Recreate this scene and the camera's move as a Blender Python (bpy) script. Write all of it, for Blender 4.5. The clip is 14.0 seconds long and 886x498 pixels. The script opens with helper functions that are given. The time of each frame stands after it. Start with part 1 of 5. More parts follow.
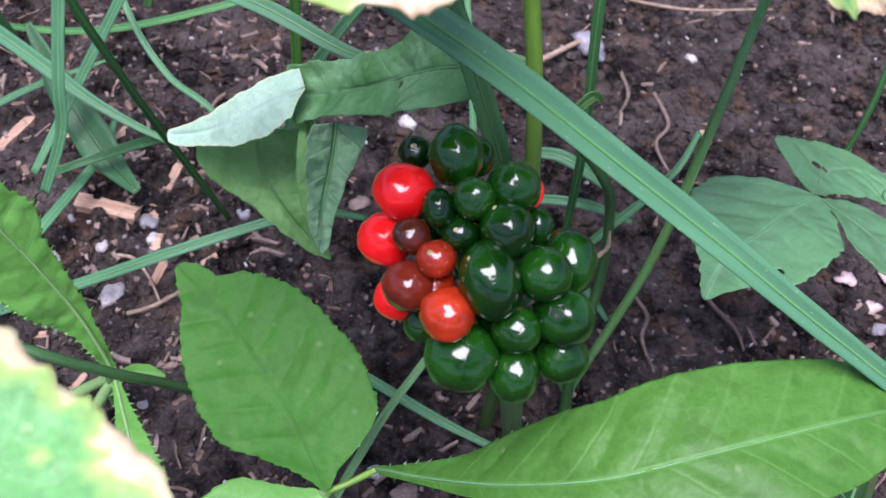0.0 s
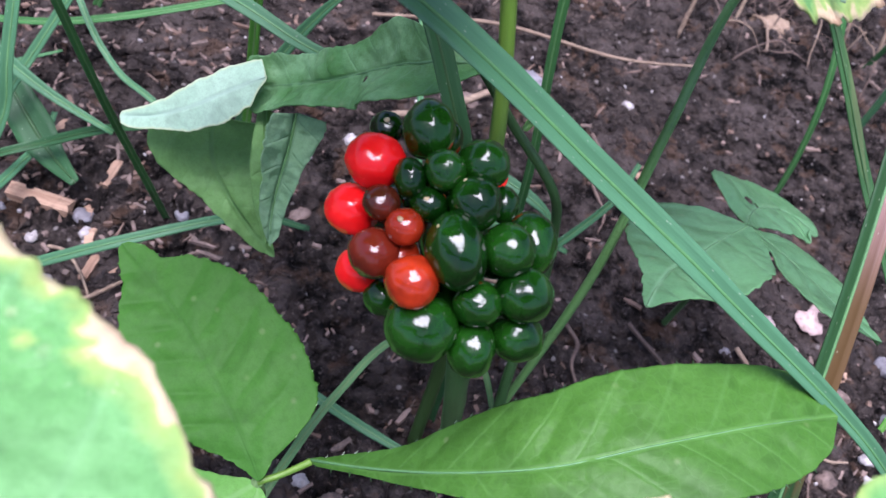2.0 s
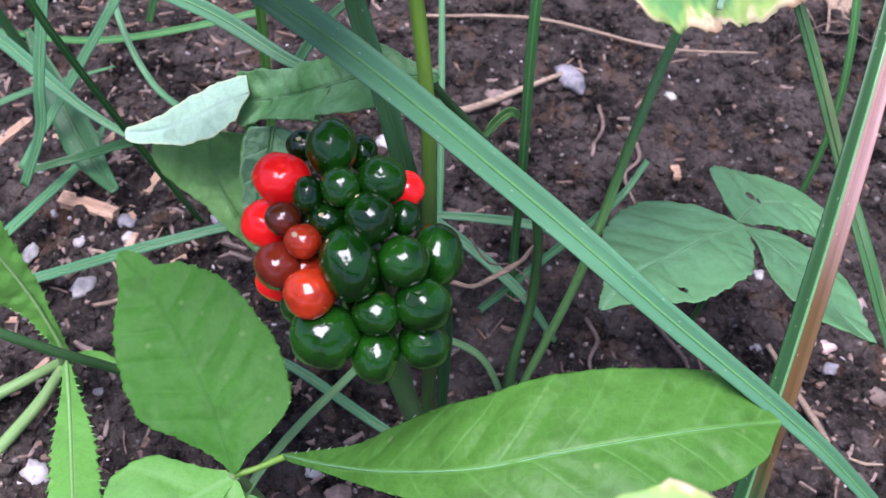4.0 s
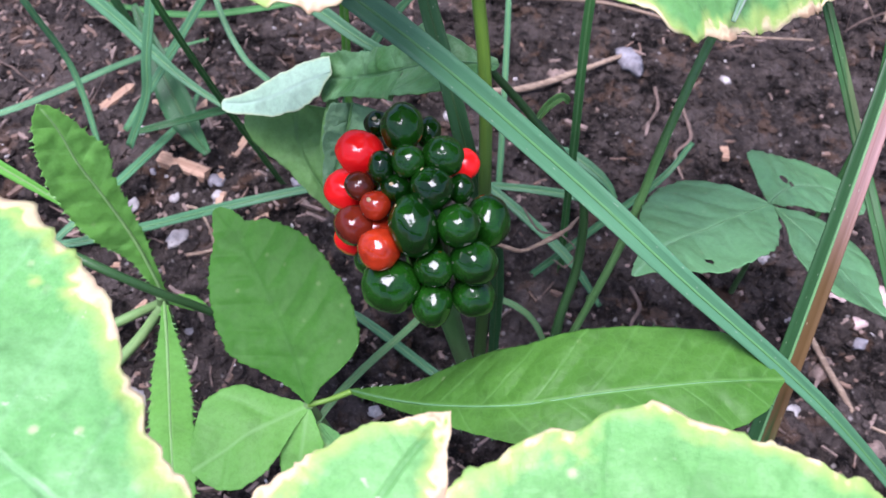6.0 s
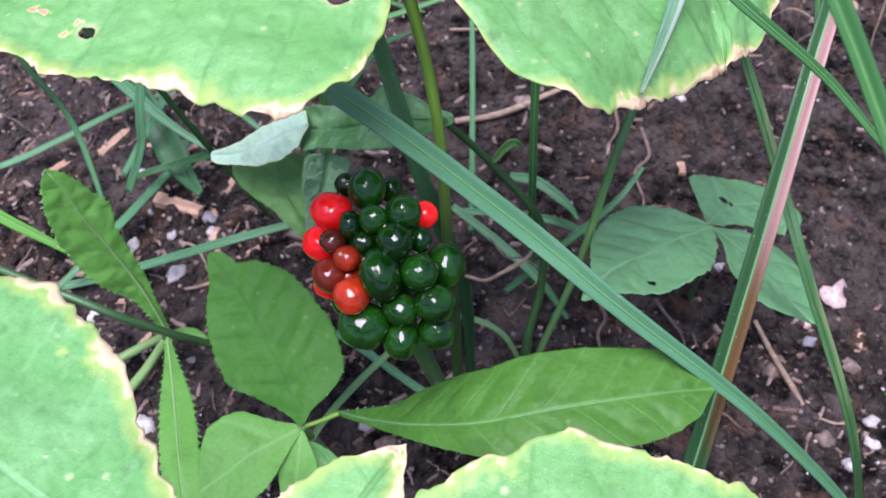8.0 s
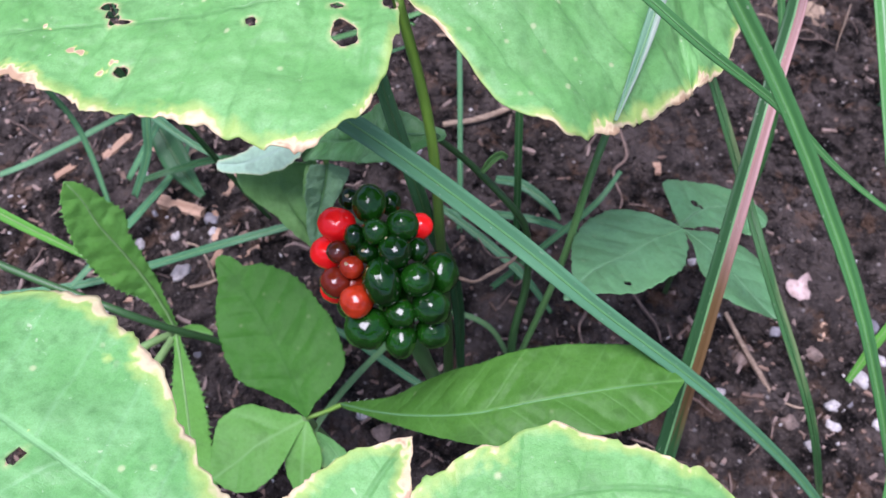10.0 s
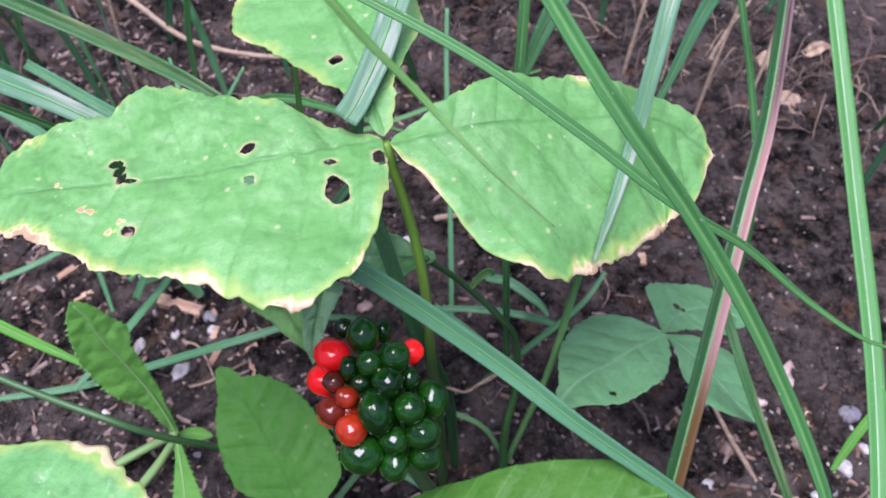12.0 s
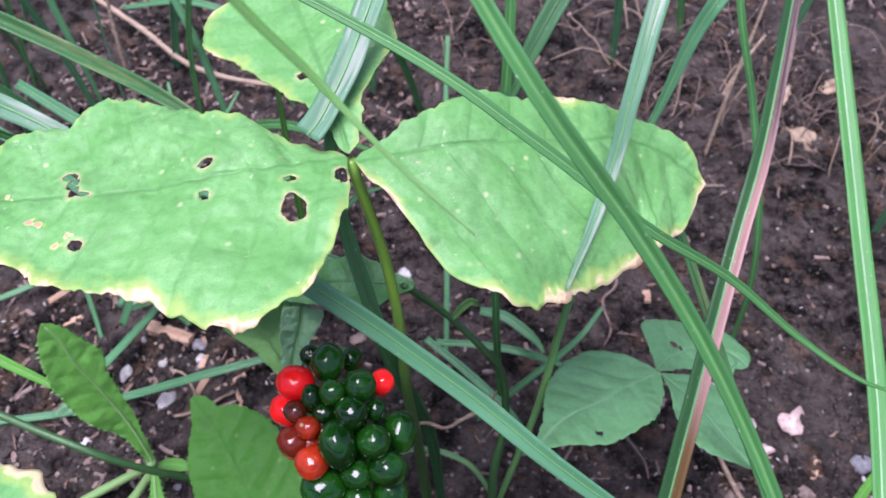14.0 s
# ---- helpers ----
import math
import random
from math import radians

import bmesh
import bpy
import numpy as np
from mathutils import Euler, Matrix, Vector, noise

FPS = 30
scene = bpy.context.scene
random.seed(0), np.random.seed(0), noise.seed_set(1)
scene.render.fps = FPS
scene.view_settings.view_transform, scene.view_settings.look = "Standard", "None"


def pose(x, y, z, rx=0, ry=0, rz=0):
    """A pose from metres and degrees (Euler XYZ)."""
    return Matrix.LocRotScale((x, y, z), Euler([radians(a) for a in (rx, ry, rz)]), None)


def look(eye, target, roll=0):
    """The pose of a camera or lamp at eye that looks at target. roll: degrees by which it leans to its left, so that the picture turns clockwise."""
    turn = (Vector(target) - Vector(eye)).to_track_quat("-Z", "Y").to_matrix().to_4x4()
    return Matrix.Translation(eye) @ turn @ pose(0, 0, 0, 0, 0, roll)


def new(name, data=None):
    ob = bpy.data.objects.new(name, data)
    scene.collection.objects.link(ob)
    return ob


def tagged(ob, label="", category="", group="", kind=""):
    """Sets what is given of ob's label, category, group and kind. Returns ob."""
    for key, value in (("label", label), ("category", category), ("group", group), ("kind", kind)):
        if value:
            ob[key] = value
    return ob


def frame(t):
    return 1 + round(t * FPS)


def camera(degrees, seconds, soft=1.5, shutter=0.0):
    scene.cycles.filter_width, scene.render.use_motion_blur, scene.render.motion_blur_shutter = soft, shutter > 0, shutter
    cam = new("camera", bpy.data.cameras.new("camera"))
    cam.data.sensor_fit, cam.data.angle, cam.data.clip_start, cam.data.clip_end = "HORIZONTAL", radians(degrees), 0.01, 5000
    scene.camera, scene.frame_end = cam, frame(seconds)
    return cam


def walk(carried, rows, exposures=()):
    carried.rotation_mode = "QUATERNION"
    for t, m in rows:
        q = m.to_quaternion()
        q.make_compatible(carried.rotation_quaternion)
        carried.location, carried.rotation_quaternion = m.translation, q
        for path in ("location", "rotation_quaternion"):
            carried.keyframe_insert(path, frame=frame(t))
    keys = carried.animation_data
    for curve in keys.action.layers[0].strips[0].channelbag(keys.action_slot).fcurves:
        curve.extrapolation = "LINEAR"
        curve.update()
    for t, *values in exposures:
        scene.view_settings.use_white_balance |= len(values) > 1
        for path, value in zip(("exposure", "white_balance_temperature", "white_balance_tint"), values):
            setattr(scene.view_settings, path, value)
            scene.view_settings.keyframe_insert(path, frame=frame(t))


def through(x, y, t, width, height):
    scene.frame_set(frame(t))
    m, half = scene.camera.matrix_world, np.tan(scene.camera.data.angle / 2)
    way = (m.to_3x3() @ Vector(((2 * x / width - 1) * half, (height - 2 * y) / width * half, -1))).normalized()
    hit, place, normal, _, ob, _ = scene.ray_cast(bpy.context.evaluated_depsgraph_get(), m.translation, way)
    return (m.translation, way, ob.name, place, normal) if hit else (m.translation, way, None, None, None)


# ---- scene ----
cam = camera(51.29, 14.0)
# A phone lens close up: a small aperture, focused on the berries.
cam.data.dof.use_dof, cam.data.dof.focus_distance, cam.data.dof.aperture_fstop = True, 0.18, 42.0
PATH = [
    (0, (-0.01229, -0.06793, 0.25002), (-0.00487, 0.03957, 0.08152), 10.25),
    (0.5, (-0.01933, -0.07987, 0.23484), (-9e-05, 0.03047, 0.06915), 17.27),
    (1, (-0.02461, -0.08009, 0.23205), (-0.00288, 0.03436, 0.06948), 19.51),
    (1.5, (-0.02392, -0.08098, 0.23703), (-6e-05, 0.03771, 0.07784), 20.25),
    (2, (-0.01805, -0.08061, 0.24341), (0.00562, 0.03897, 0.08485), 20.14),
    (4.5, (0.01898, -0.07617, 0.25658), (0.00835, 0.03537, 0.09091), 6.52),
    (5, (0.0151, -0.07872, 0.25798), (0.00056, 0.03081, 0.09128), 5.94),
    (5.5, (0.02743, -0.07775, 0.26574), (0.00952, 0.02883, 0.09745), 4.54),
    (6, (0.02026, -0.09155, 0.27849), (0.00365, 0.01359, 0.10917), 5.13),
    (6.5, (0.02538, -0.0881, 0.28961), (0.00929, 0.01575, 0.11945), 4.11),
    (7, (0.02587, -0.08572, 0.29437), (0.01023, 0.01789, 0.12401), 3.54),
    (7.5, (0.02819, -0.0902, 0.30049), (0.01143, 0.01429, 0.13079), 2.57),
    (10, (0.02563, -0.1017, 0.32812), (0.01378, 0.00014, 0.15639), 3.98),
    (10.5, (0.02739, -0.10242, 0.33551), (0.01598, 7e-05, 0.16414), 3.98),
    (11, (0.02662, -0.10395, 0.34781), (0.0151, -0.00072, 0.1769), 3.58),
    (11.5, (0.02391, -0.09388, 0.34996), (0.01181, 0.01189, 0.18065), 3.44),
    (12, (0.0245, -0.0898, 0.34948), (0.01203, 0.02017, 0.18289), 3.23),
    (12.5, (0.02726, -0.09343, 0.3506), (0.01433, 0.01932, 0.18592), 3.39),
    (13, (0.0291, -0.09232, 0.34257), (0.01478, 0.02149, 0.17873), 3.42),
    (13.5, (0.03151, -0.08735, 0.33282), (0.01453, 0.02704, 0.16964), 2.66),
    (14, (0.03871, -0.08436, 0.33877), (0.01817, 0.03159, 0.1771), 1.53),
]
walk(cam, [(t, look(eye, target, roll)) for t, eye, target, roll in PATH], [(0, 1.02, 5860, 29), (2, 0.98, 5860, 29), (4.5, 1.14, 5860, 29), (5.5, 1.20, 5860, 29), (6, 1.04, 5860, 29), (7.5, 0.87, 5860, 29), (10, 0.72, 5860, 29), (12, 0.76, 5860, 29), (14, 0.84, 5860, 29)])

# ---- sky and light ----
world = bpy.data.worlds.new("sky")
scene.world = world
world.use_nodes = True
wn, wl = world.node_tree.nodes, world.node_tree.links
sky = wn.new("ShaderNodeTexSky")
sky.sky_type, sky.sun_disc = "NISHITA", False
sky.sun_elevation, sky.sun_rotation = radians(79), radians(212)
sky.air_density, sky.dust_density = 1.0, 2.5
wl.new(sky.outputs["Color"], wn["Background"].inputs["Color"])
wn["Background"].inputs["Strength"].default_value = 0.095
lamp = bpy.data.lights.new("sun", "SUN")
lamp.energy, lamp.angle, lamp.color = 4.0, radians(40), (1.0, 0.985, 0.965)
sun = new("sun", lamp)
sun.matrix_world = look((-0.30, -0.45, 3.0), (0, 0.03, 0.1))


# ---- node helpers ----
class Nodes:
    """A small wrapper that adds nodes to a material and joins them."""

    def __init__(self, name):
        self.material = bpy.data.materials.new(name)
        self.material.use_nodes = True
        self.tree = self.material.node_tree
        self.tree.nodes.clear()

    def node(self, kind, **inputs):
        n = self.tree.nodes.new(kind)
        for key, value in inputs.items():
            key = key.replace("_", " ")
            slot = n.inputs[int(key[1:])] if key[0] == "i" and key[1:].isdigit() else n.inputs[key]
            self.put(slot, value)
        return n

    def put(self, slot, value):
        if isinstance(value, bpy.types.NodeSocket):
            self.tree.links.new(value, slot)
        elif isinstance(value, tuple) and len(value) == 3 and slot.type == "RGBA":
            slot.default_value = (*value, 1)
        else:
            slot.default_value = value

    def maths(self, operation, a, b=0.0, clamp=False):
        n = self.node("ShaderNodeMath", i0=a, i1=b)
        n.operation, n.use_clamp = operation, clamp
        return n.outputs[0]

    def step(self, value, low, high):
        """0 below low, 1 above high, soft between (low may lie above high)."""
        n = self.node("ShaderNodeMapRange", Value=value)
        n.interpolation_type = "SMOOTHSTEP" if low < high else "LINEAR"
        n.inputs["From Min"].default_value, n.inputs["From Max"].default_value = low, high
        return n.outputs[0]

    def mix(self, factor, a, b):
        n = self.node("ShaderNodeMix")
        n.data_type = "RGBA"
        self.put(n.inputs[0], factor)
        self.put(n.inputs[6], a)
        self.put(n.inputs[7], b)
        return n.outputs[2]

    def noise(self, vector, scale, detail=3.0, rough=0.55, spread=0.0):
        n = self.node("ShaderNodeTexNoise", Vector=vector, Scale=scale, Detail=detail, Roughness=rough, Distortion=spread)
        return n.outputs["Fac"]

    def cells(self, vector, scale, feature="F1"):
        n = self.node("ShaderNodeTexVoronoi")
        n.feature = feature
        self.put(n.inputs["Vector"], vector)
        n.inputs["Scale"].default_value = scale
        return n

    def stretch(self, vector, by):
        n = self.node("ShaderNodeMapping", Vector=vector)
        n.inputs["Scale"].default_value = by
        return n.outputs[0]

    def bump(self, height, strength, distance):
        n = self.node("ShaderNodeBump", Height=height, Strength=strength, Distance=distance)
        return n.outputs[0]

    def uv(self, layer):
        n = self.node("ShaderNodeUVMap")
        n.uv_map = layer
        return n.outputs[0]

    def split(self, vector):
        return self.node("ShaderNodeSeparateXYZ", Vector=vector).outputs

    def done(self, shader):
        out = self.node("ShaderNodeOutputMaterial")
        self.tree.links.new(shader, out.inputs["Surface"])
        return self.material

    def surface(self, colour, rough, normal=None, coat=0.0, through=0.0, glow=None, specular=0.5):
        p = self.node("ShaderNodeBsdfPrincipled", Base_Color=colour, Roughness=rough)
        p.inputs["Specular IOR Level"].default_value = specular
        p.inputs["Coat Weight"].default_value = coat
        p.inputs["Coat Roughness"].default_value = 0.06
        if normal:
            self.put(p.inputs["Normal"], normal)
        if not through:
            return self.done(p.outputs[0])
        t = self.node("ShaderNodeBsdfTranslucent", Color=glow or colour)
        m = self.node("ShaderNodeMixShader", i0=through, i1=p.outputs[0], i2=t.outputs[0])
        return self.done(m.outputs[0])


def place(n):
    return n.node("ShaderNodeTexCoord").outputs["Object"]


# ---- materials ----
def leaf_material(name, green, pale, vein, spacing=7.0, slope=0.9, burnt=0.0, rough=0.5, vein_depth=0.5, through=0.25, blotch=0.35, network=1.3, side_vein=0.4, bias=0.0, pucker=4.0, margin=None, gloss_level=0.4, midrib=0.6, scorched=0.5, tan=(0.66, 0.54, 0.33), brown=(0.47, 0.31, 0.19)):
    """A leaf seen from above: lamina with side veins, a net of fine veins, blotches and, where burnt, a dead margin. Leaf coordinates are millimetres."""
    n = Nodes(name)
    uv, rim = n.uv("leaf"), n.uv("rim")
    along, across, _ = n.split(uv)
    edge, gap, _ = n.split(rim)
    wide = n.maths("ABSOLUTE", across)
    wob = n.noise(uv, 0.12, 2.0)
    coarse = n.noise(uv, 0.06, 3.0)
    fine = n.noise(uv, 0.7, 4.0)
    base = n.mix(n.maths("MULTIPLY", n.step(coarse, 0.35, 0.68), blotch), green, pale)
    base = n.mix(n.maths("MULTIPLY", n.step(fine, 0.4, 0.72), 0.42), base, tuple(c * 0.68 for c in green))
    base = n.mix(n.maths("MULTIPLY", n.step(n.noise(uv, 0.11, 4.0, 0.6, 0.6), 0.50, 0.7), 0.5), base, tuple(c * 0.6 for c in green))
    base = n.mix(n.maths("MULTIPLY", n.step(n.noise(uv, 2.4, 2.0), 0.46, 0.66), 0.28), base, tuple(c * 0.62 for c in green))
    lane = n.maths("ADD", n.maths("SUBTRACT", along, n.maths("MULTIPLY", n.maths("POWER", wide, 0.9), slope)), n.maths("MULTIPLY", wob, 1.0))
    lane = n.maths("ADD", lane, n.maths("MULTIPLY", n.maths("LESS_THAN", across, 0.0), 0.5 * spacing))
    wave = n.maths("ABSOLUTE", n.maths("SUBTRACT", n.maths("FRACT", n.maths("DIVIDE", n.maths("ADD", lane, 100.0), spacing)), 0.5))
    side = n.step(wave, 0.06, 0.0)
    mid = n.step(wide, 0.75, 0.25)
    net = n.step(n.cells(uv, network, "DISTANCE_TO_EDGE").outputs["Distance"], 0.10, 0.0)
    ribs = n.maths("MAXIMUM", n.maths("MULTIPLY", side, side_vein), n.maths("MULTIPLY", mid, min(1.0, midrib / 0.6)))
    base = n.mix(n.maths("MULTIPLY", net, 0.16), base, vein)
    base = n.mix(n.maths("MULTIPLY", ribs, 0.6), base, vein)
    specks = n.step(n.cells(uv, 0.16).outputs["Distance"], 0.14, 0.06)
    specks = n.maths("MULTIPLY", specks, n.step(n.noise(uv, 0.04, 2.0), 0.44, 0.56))
    base = n.mix(n.maths("MULTIPLY", specks, 0.5 * min(1.0, burnt + 0.25)), base, (0.62, 0.6, 0.36))
    if burnt:
        scars = n.maths("MULTIPLY", n.step(n.noise(uv, 0.6, 3.0, 0.6, 0.8), 0.64, 0.70), n.step(n.noise(uv, 0.075, 2.0), 0.53, 0.60))
        base = n.mix(n.maths("MULTIPLY", scars, 0.55), base, (0.55, 0.64, 0.42))
        grime = n.maths("MULTIPLY", n.step(n.noise(uv, 0.28, 5.0, 0.7), 0.5, 0.66), n.step(n.noise(uv, 0.045, 2.0, 0.5, 1.0), 0.48, 0.62))
        base = n.mix(n.maths("MULTIPLY", grime, 0.4), base, tuple(c * 0.45 for c in green))
    if margin:
        base = n.mix(n.step(n.maths("ADD", edge, fine), 1.15, 0.75), base, margin)
    if burnt:
        bitten = n.maths("ADD", gap, n.maths("MULTIPLY", n.maths("SUBTRACT", n.noise(uv, 0.8, 3.0), 0.5), 1.6))
        base = n.mix(n.maths("MULTIPLY", n.step(bitten, 1.3, 0.3), 0.35), base, (0.50, 0.56, 0.24))
        base = n.mix(n.step(bitten, 0.26, 0.06), base, (0.52, 0.40, 0.24))
        dead = n.step(n.noise(uv, 0.10, 5.0, 0.65), 0.70, 0.745)
        base = n.mix(n.maths("MULTIPLY", dead, 0.8), base, (0.60, 0.46, 0.24))
        ragged = n.maths("ADD", edge, n.maths("MULTIPLY", n.maths("SUBTRACT", n.noise(uv, 0.24, 4.0), 0.5), -5.0))
        patch = n.maths("MULTIPLY", n.maths("SUBTRACT", n.noise(uv, 0.055, 3.0), 0.56), 34.0)
        reach = n.maths("ADD", n.maths("SUBTRACT", ragged, n.maths("MULTIPLY", patch, scorched)), 0.6 * (1 - burnt))
        reach = n.maths("ADD", reach, n.maths("MULTIPLY", n.step(n.maths("MULTIPLY", across, bias), -3.0, 12.0), -2.3))
        reach = n.maths("ADD", reach, 3.2)
        base = n.mix(n.maths("MULTIPLY", n.step(reach, 5.4, 1.2), 0.65), base, (0.48, 0.57, 0.14))
        base = n.mix(n.step(reach, 1.8, 0.6), base, tan)
        base = n.mix(n.step(n.maths("ADD", reach, n.maths("MULTIPLY", fine, 0.8)), 0.5, -1.2), base, brown)
    quilt = n.maths("MULTIPLY", n.noise(uv, 0.16, 2.0), pucker)
    relief = n.maths("ADD", n.maths("ADD", quilt, n.maths("MULTIPLY", ribs, -1.0)), n.maths("ADD", n.maths("MULTIPLY", fine, 0.3), n.maths("MULTIPLY", net, -0.12)))
    gloss = n.maths("ADD", rough - 0.1, n.maths("MULTIPLY", fine, 0.2))
    return n.surface(base, gloss, n.bump(relief, vein_depth, 0.0004), through=through, glow=n.mix(0.5, base, (0.35, 0.6, 0.08)), specular=gloss_level)


def blade_material(name, green, dark, rib, streak=0.22, rough=0.45, blush=None, through=0.15, dead=None, gloss_level=0.3):
    """A grass blade: long parallel veins, a paler midrib, a flush of red or dead straw where given."""
    n = Nodes(name)
    uv = n.uv("leaf")
    along, across, _ = n.split(uv)
    lines = n.noise(n.stretch(uv, (0.02, 2.6, 1.0)), 1.0, 3.0)
    patches = n.noise(n.stretch(uv, (0.05, 0.3, 1.0)), 1.0, 3.0)
    base = n.mix(n.maths("MULTIPLY", n.step(lines, 0.35, 0.65), streak), green, dark)
    base = n.mix(n.maths("MULTIPLY", n.step(patches, 0.45, 0.75), 0.4), base, tuple(c * 1.35 for c in green))
    if blush:
        half = n.maths("MULTIPLY", n.step(across, -0.1, 0.5), n.step(n.maths("ADD", along, n.maths("MULTIPLY", lines, 30.0)), 122.0, 142.0))
        tone = n.mix(n.step(along, 152.0, 185.0), (0.13, 0.070, 0.028), blush)
        tone = n.mix(n.step(along, 220.0, 262.0), tone, (0.085, 0.042, 0.042))
        base = n.mix(n.maths("MULTIPLY", half, 0.9), base, n.mix(n.maths("MULTIPLY", n.step(lines, 0.4, 0.62), 0.4), tone, n.mix(0.5, tone, n.mix(n.step(along, 152.0, 185.0), tone, (0.62, 0.48, 0.50)))))
    if dead:
        base = n.mix(n.maths("MULTIPLY", n.step(n.noise(n.stretch(uv, (0.03, 0.35, 1.0)), 1.0, 3.0), 0.5, 0.66), 0.7), base, dead)
    mid = n.step(n.maths("ABSOLUTE", across), 0.4, 0.1)
    base = n.mix(n.maths("MULTIPLY", mid, 0.55), base, rib)
    specks = n.step(n.cells(n.stretch(uv, (0.35, 0.9, 1.0)), 1.0).outputs["Distance"], 0.12, 0.05)
    base = n.mix(n.maths("MULTIPLY", specks, 0.45), base, (0.5, 0.55, 0.42))
    return n.surface(base, rough, n.bump(lines, 0.25, 0.0003), through=through, specular=gloss_level)


def stem_material(name, green, other, rough=0.4):
    n = Nodes(name)
    p = place(n)
    long = n.noise(n.stretch(n.uv("leaf"), (0.05, 1.2, 1.0)), 1.0, 3.0)
    base = n.mix(n.step(long, 0.3, 0.7), green, other)
    base = n.mix(n.maths("MULTIPLY", n.step(n.noise(p, 900, 3.0), 0.5, 0.75), 0.3), base, tuple(c * 0.5 for c in other))
    return n.surface(base, rough, n.bump(long, 0.4, 0.0003), through=0.08)


def berry_material(name, skin, shade, rough=0.12):
    """Wet-looking berry skin with faint mottling and shallow dents that break up the glints."""
    n = Nodes(name)
    p = place(n)
    pick = n.node("ShaderNodeObjectInfo").outputs["Random"]
    soft = n.noise(p, 160, 3.0)
    base = n.mix(n.step(n.maths("ADD", soft, n.maths("MULTIPLY", n.maths("SUBTRACT", pick, 0.5), 0.3)), 0.3, 0.72), skin, shade)
    flecks = n.step(n.cells(p, 650).outputs["Distance"], 0.12, 0.04)
    base = n.mix(n.maths("MULTIPLY", flecks, 0.3), base, tuple(min(1.0, c * 2 + 0.05) for c in skin))
    ridges = n.noise(n.stretch(p, (1.0, 1.0, 0.35)), 950, 2.0, 0.5, 0.4)
    dents = n.maths("ADD", n.noise(p, 330, 1.0), n.maths("MULTIPLY", ridges, 0.30))
    return n.surface(base, rough, n.bump(dents, 0.17, 0.0007), coat=0.0, specular=0.48)


def soil_material():
    n = Nodes("dark_soil")
    p = place(n)
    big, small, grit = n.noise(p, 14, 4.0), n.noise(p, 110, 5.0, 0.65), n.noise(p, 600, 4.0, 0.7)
    # Soil mottling, with the shade in the bump's hollows painted in as near-black.
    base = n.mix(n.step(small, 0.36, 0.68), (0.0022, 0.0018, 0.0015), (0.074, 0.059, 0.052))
    base = n.mix(n.maths("MULTIPLY", n.step(n.noise(p, 48, 4.0, 0.6), 0.5, 0.62), 0.5), base, (0.145, 0.117, 0.106))
    base = n.mix(n.maths("MULTIPLY", n.step(big, 0.45, 0.66), 0.4), base, (0.118, 0.096, 0.088))
    base = n.mix(n.maths("MULTIPLY", n.step(n.noise(p, 75, 3.0, 0.6, 0.5), 0.56, 0.66), 0.45), base, (0.150, 0.088, 0.056))
    base = n.mix(n.maths("MULTIPLY", n.step(grit, 0.54, 0.76), 0.6), base, (0.29, 0.235, 0.215))
    chips = n.cells(p, 190)
    base = n.mix(n.maths("MULTIPLY", n.step(chips.outputs["Distance"], 0.2, 0.1), n.step(n.split(chips.outputs["Color"])[0], 0.64, 0.72)), base, (0.30, 0.27, 0.25))
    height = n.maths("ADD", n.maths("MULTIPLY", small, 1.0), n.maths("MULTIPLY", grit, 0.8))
    return n.surface(base, 0.85, n.bump(height, 1.0, 0.0045), specular=0.12)


def grain_material(name, light, dark, scale=(60, 900, 900), rough=0.75):
    """Dry wood, straw and bark: long grain with darker streaks."""
    n = Nodes(name)
    p = place(n)
    pick = n.node("ShaderNodeObjectInfo").outputs["Random"]
    grain = n.noise(n.stretch(p, scale), 1.0, 4.0, 0.6)
    base = n.mix(n.step(n.maths("ADD", grain, n.maths("MULTIPLY", n.maths("SUBTRACT", pick, 0.5), 0.25)), 0.3, 0.7), dark, light)
    base = n.mix(n.maths("MULTIPLY", n.step(n.noise(p, 300, 3.0), 0.55, 0.75), 0.5), base, tuple(c * 0.45 for c in dark))
    return n.surface(base, rough, n.bump(grain, 0.6, 0.0005))


def stone_material(name, light, dark):
    n = Nodes(name)
    p = place(n)
    base = n.mix(n.step(n.noise(p, 220, 5.0, 0.65), 0.35, 0.68), light, dark)
    base = n.mix(n.maths("MULTIPLY", n.step(n.noise(p, 700, 3.0), 0.55, 0.72), 0.6), base, tuple(c * 0.35 for c in dark))
    return n.surface(base, 0.7, n.bump(n.noise(p, 900, 4.0), 0.6, 0.0006))


LEAF_TOP = leaf_material("arum_leaf", (0.135, 0.375, 0.100), (0.24, 0.505, 0.19), (0.09, 0.26, 0.07), spacing=11.0, slope=0.55, burnt=1.0, rough=0.45, bias=1.0, blotch=0.6)
LEAF_TOP_B = leaf_material("arum_leaf_broad", (0.135, 0.375, 0.100), (0.23, 0.49, 0.185), (0.09, 0.26, 0.07), spacing=11.0, slope=0.55, burnt=1.0, rough=0.45, bias=-1.0, blotch=0.6)
LEAF_NEAR = leaf_material("arum_leaf_near", (0.135, 0.385, 0.110), (0.225, 0.49, 0.195), (0.24, 0.50, 0.22), spacing=13.0, slope=0.5, burnt=1.0, rough=0.42, vein_depth=0.5, bias=-1.0, blotch=0.6, side_vein=0.55, scorched=0.35, tan=(0.62, 0.54, 0.32), brown=(0.56, 0.43, 0.28))
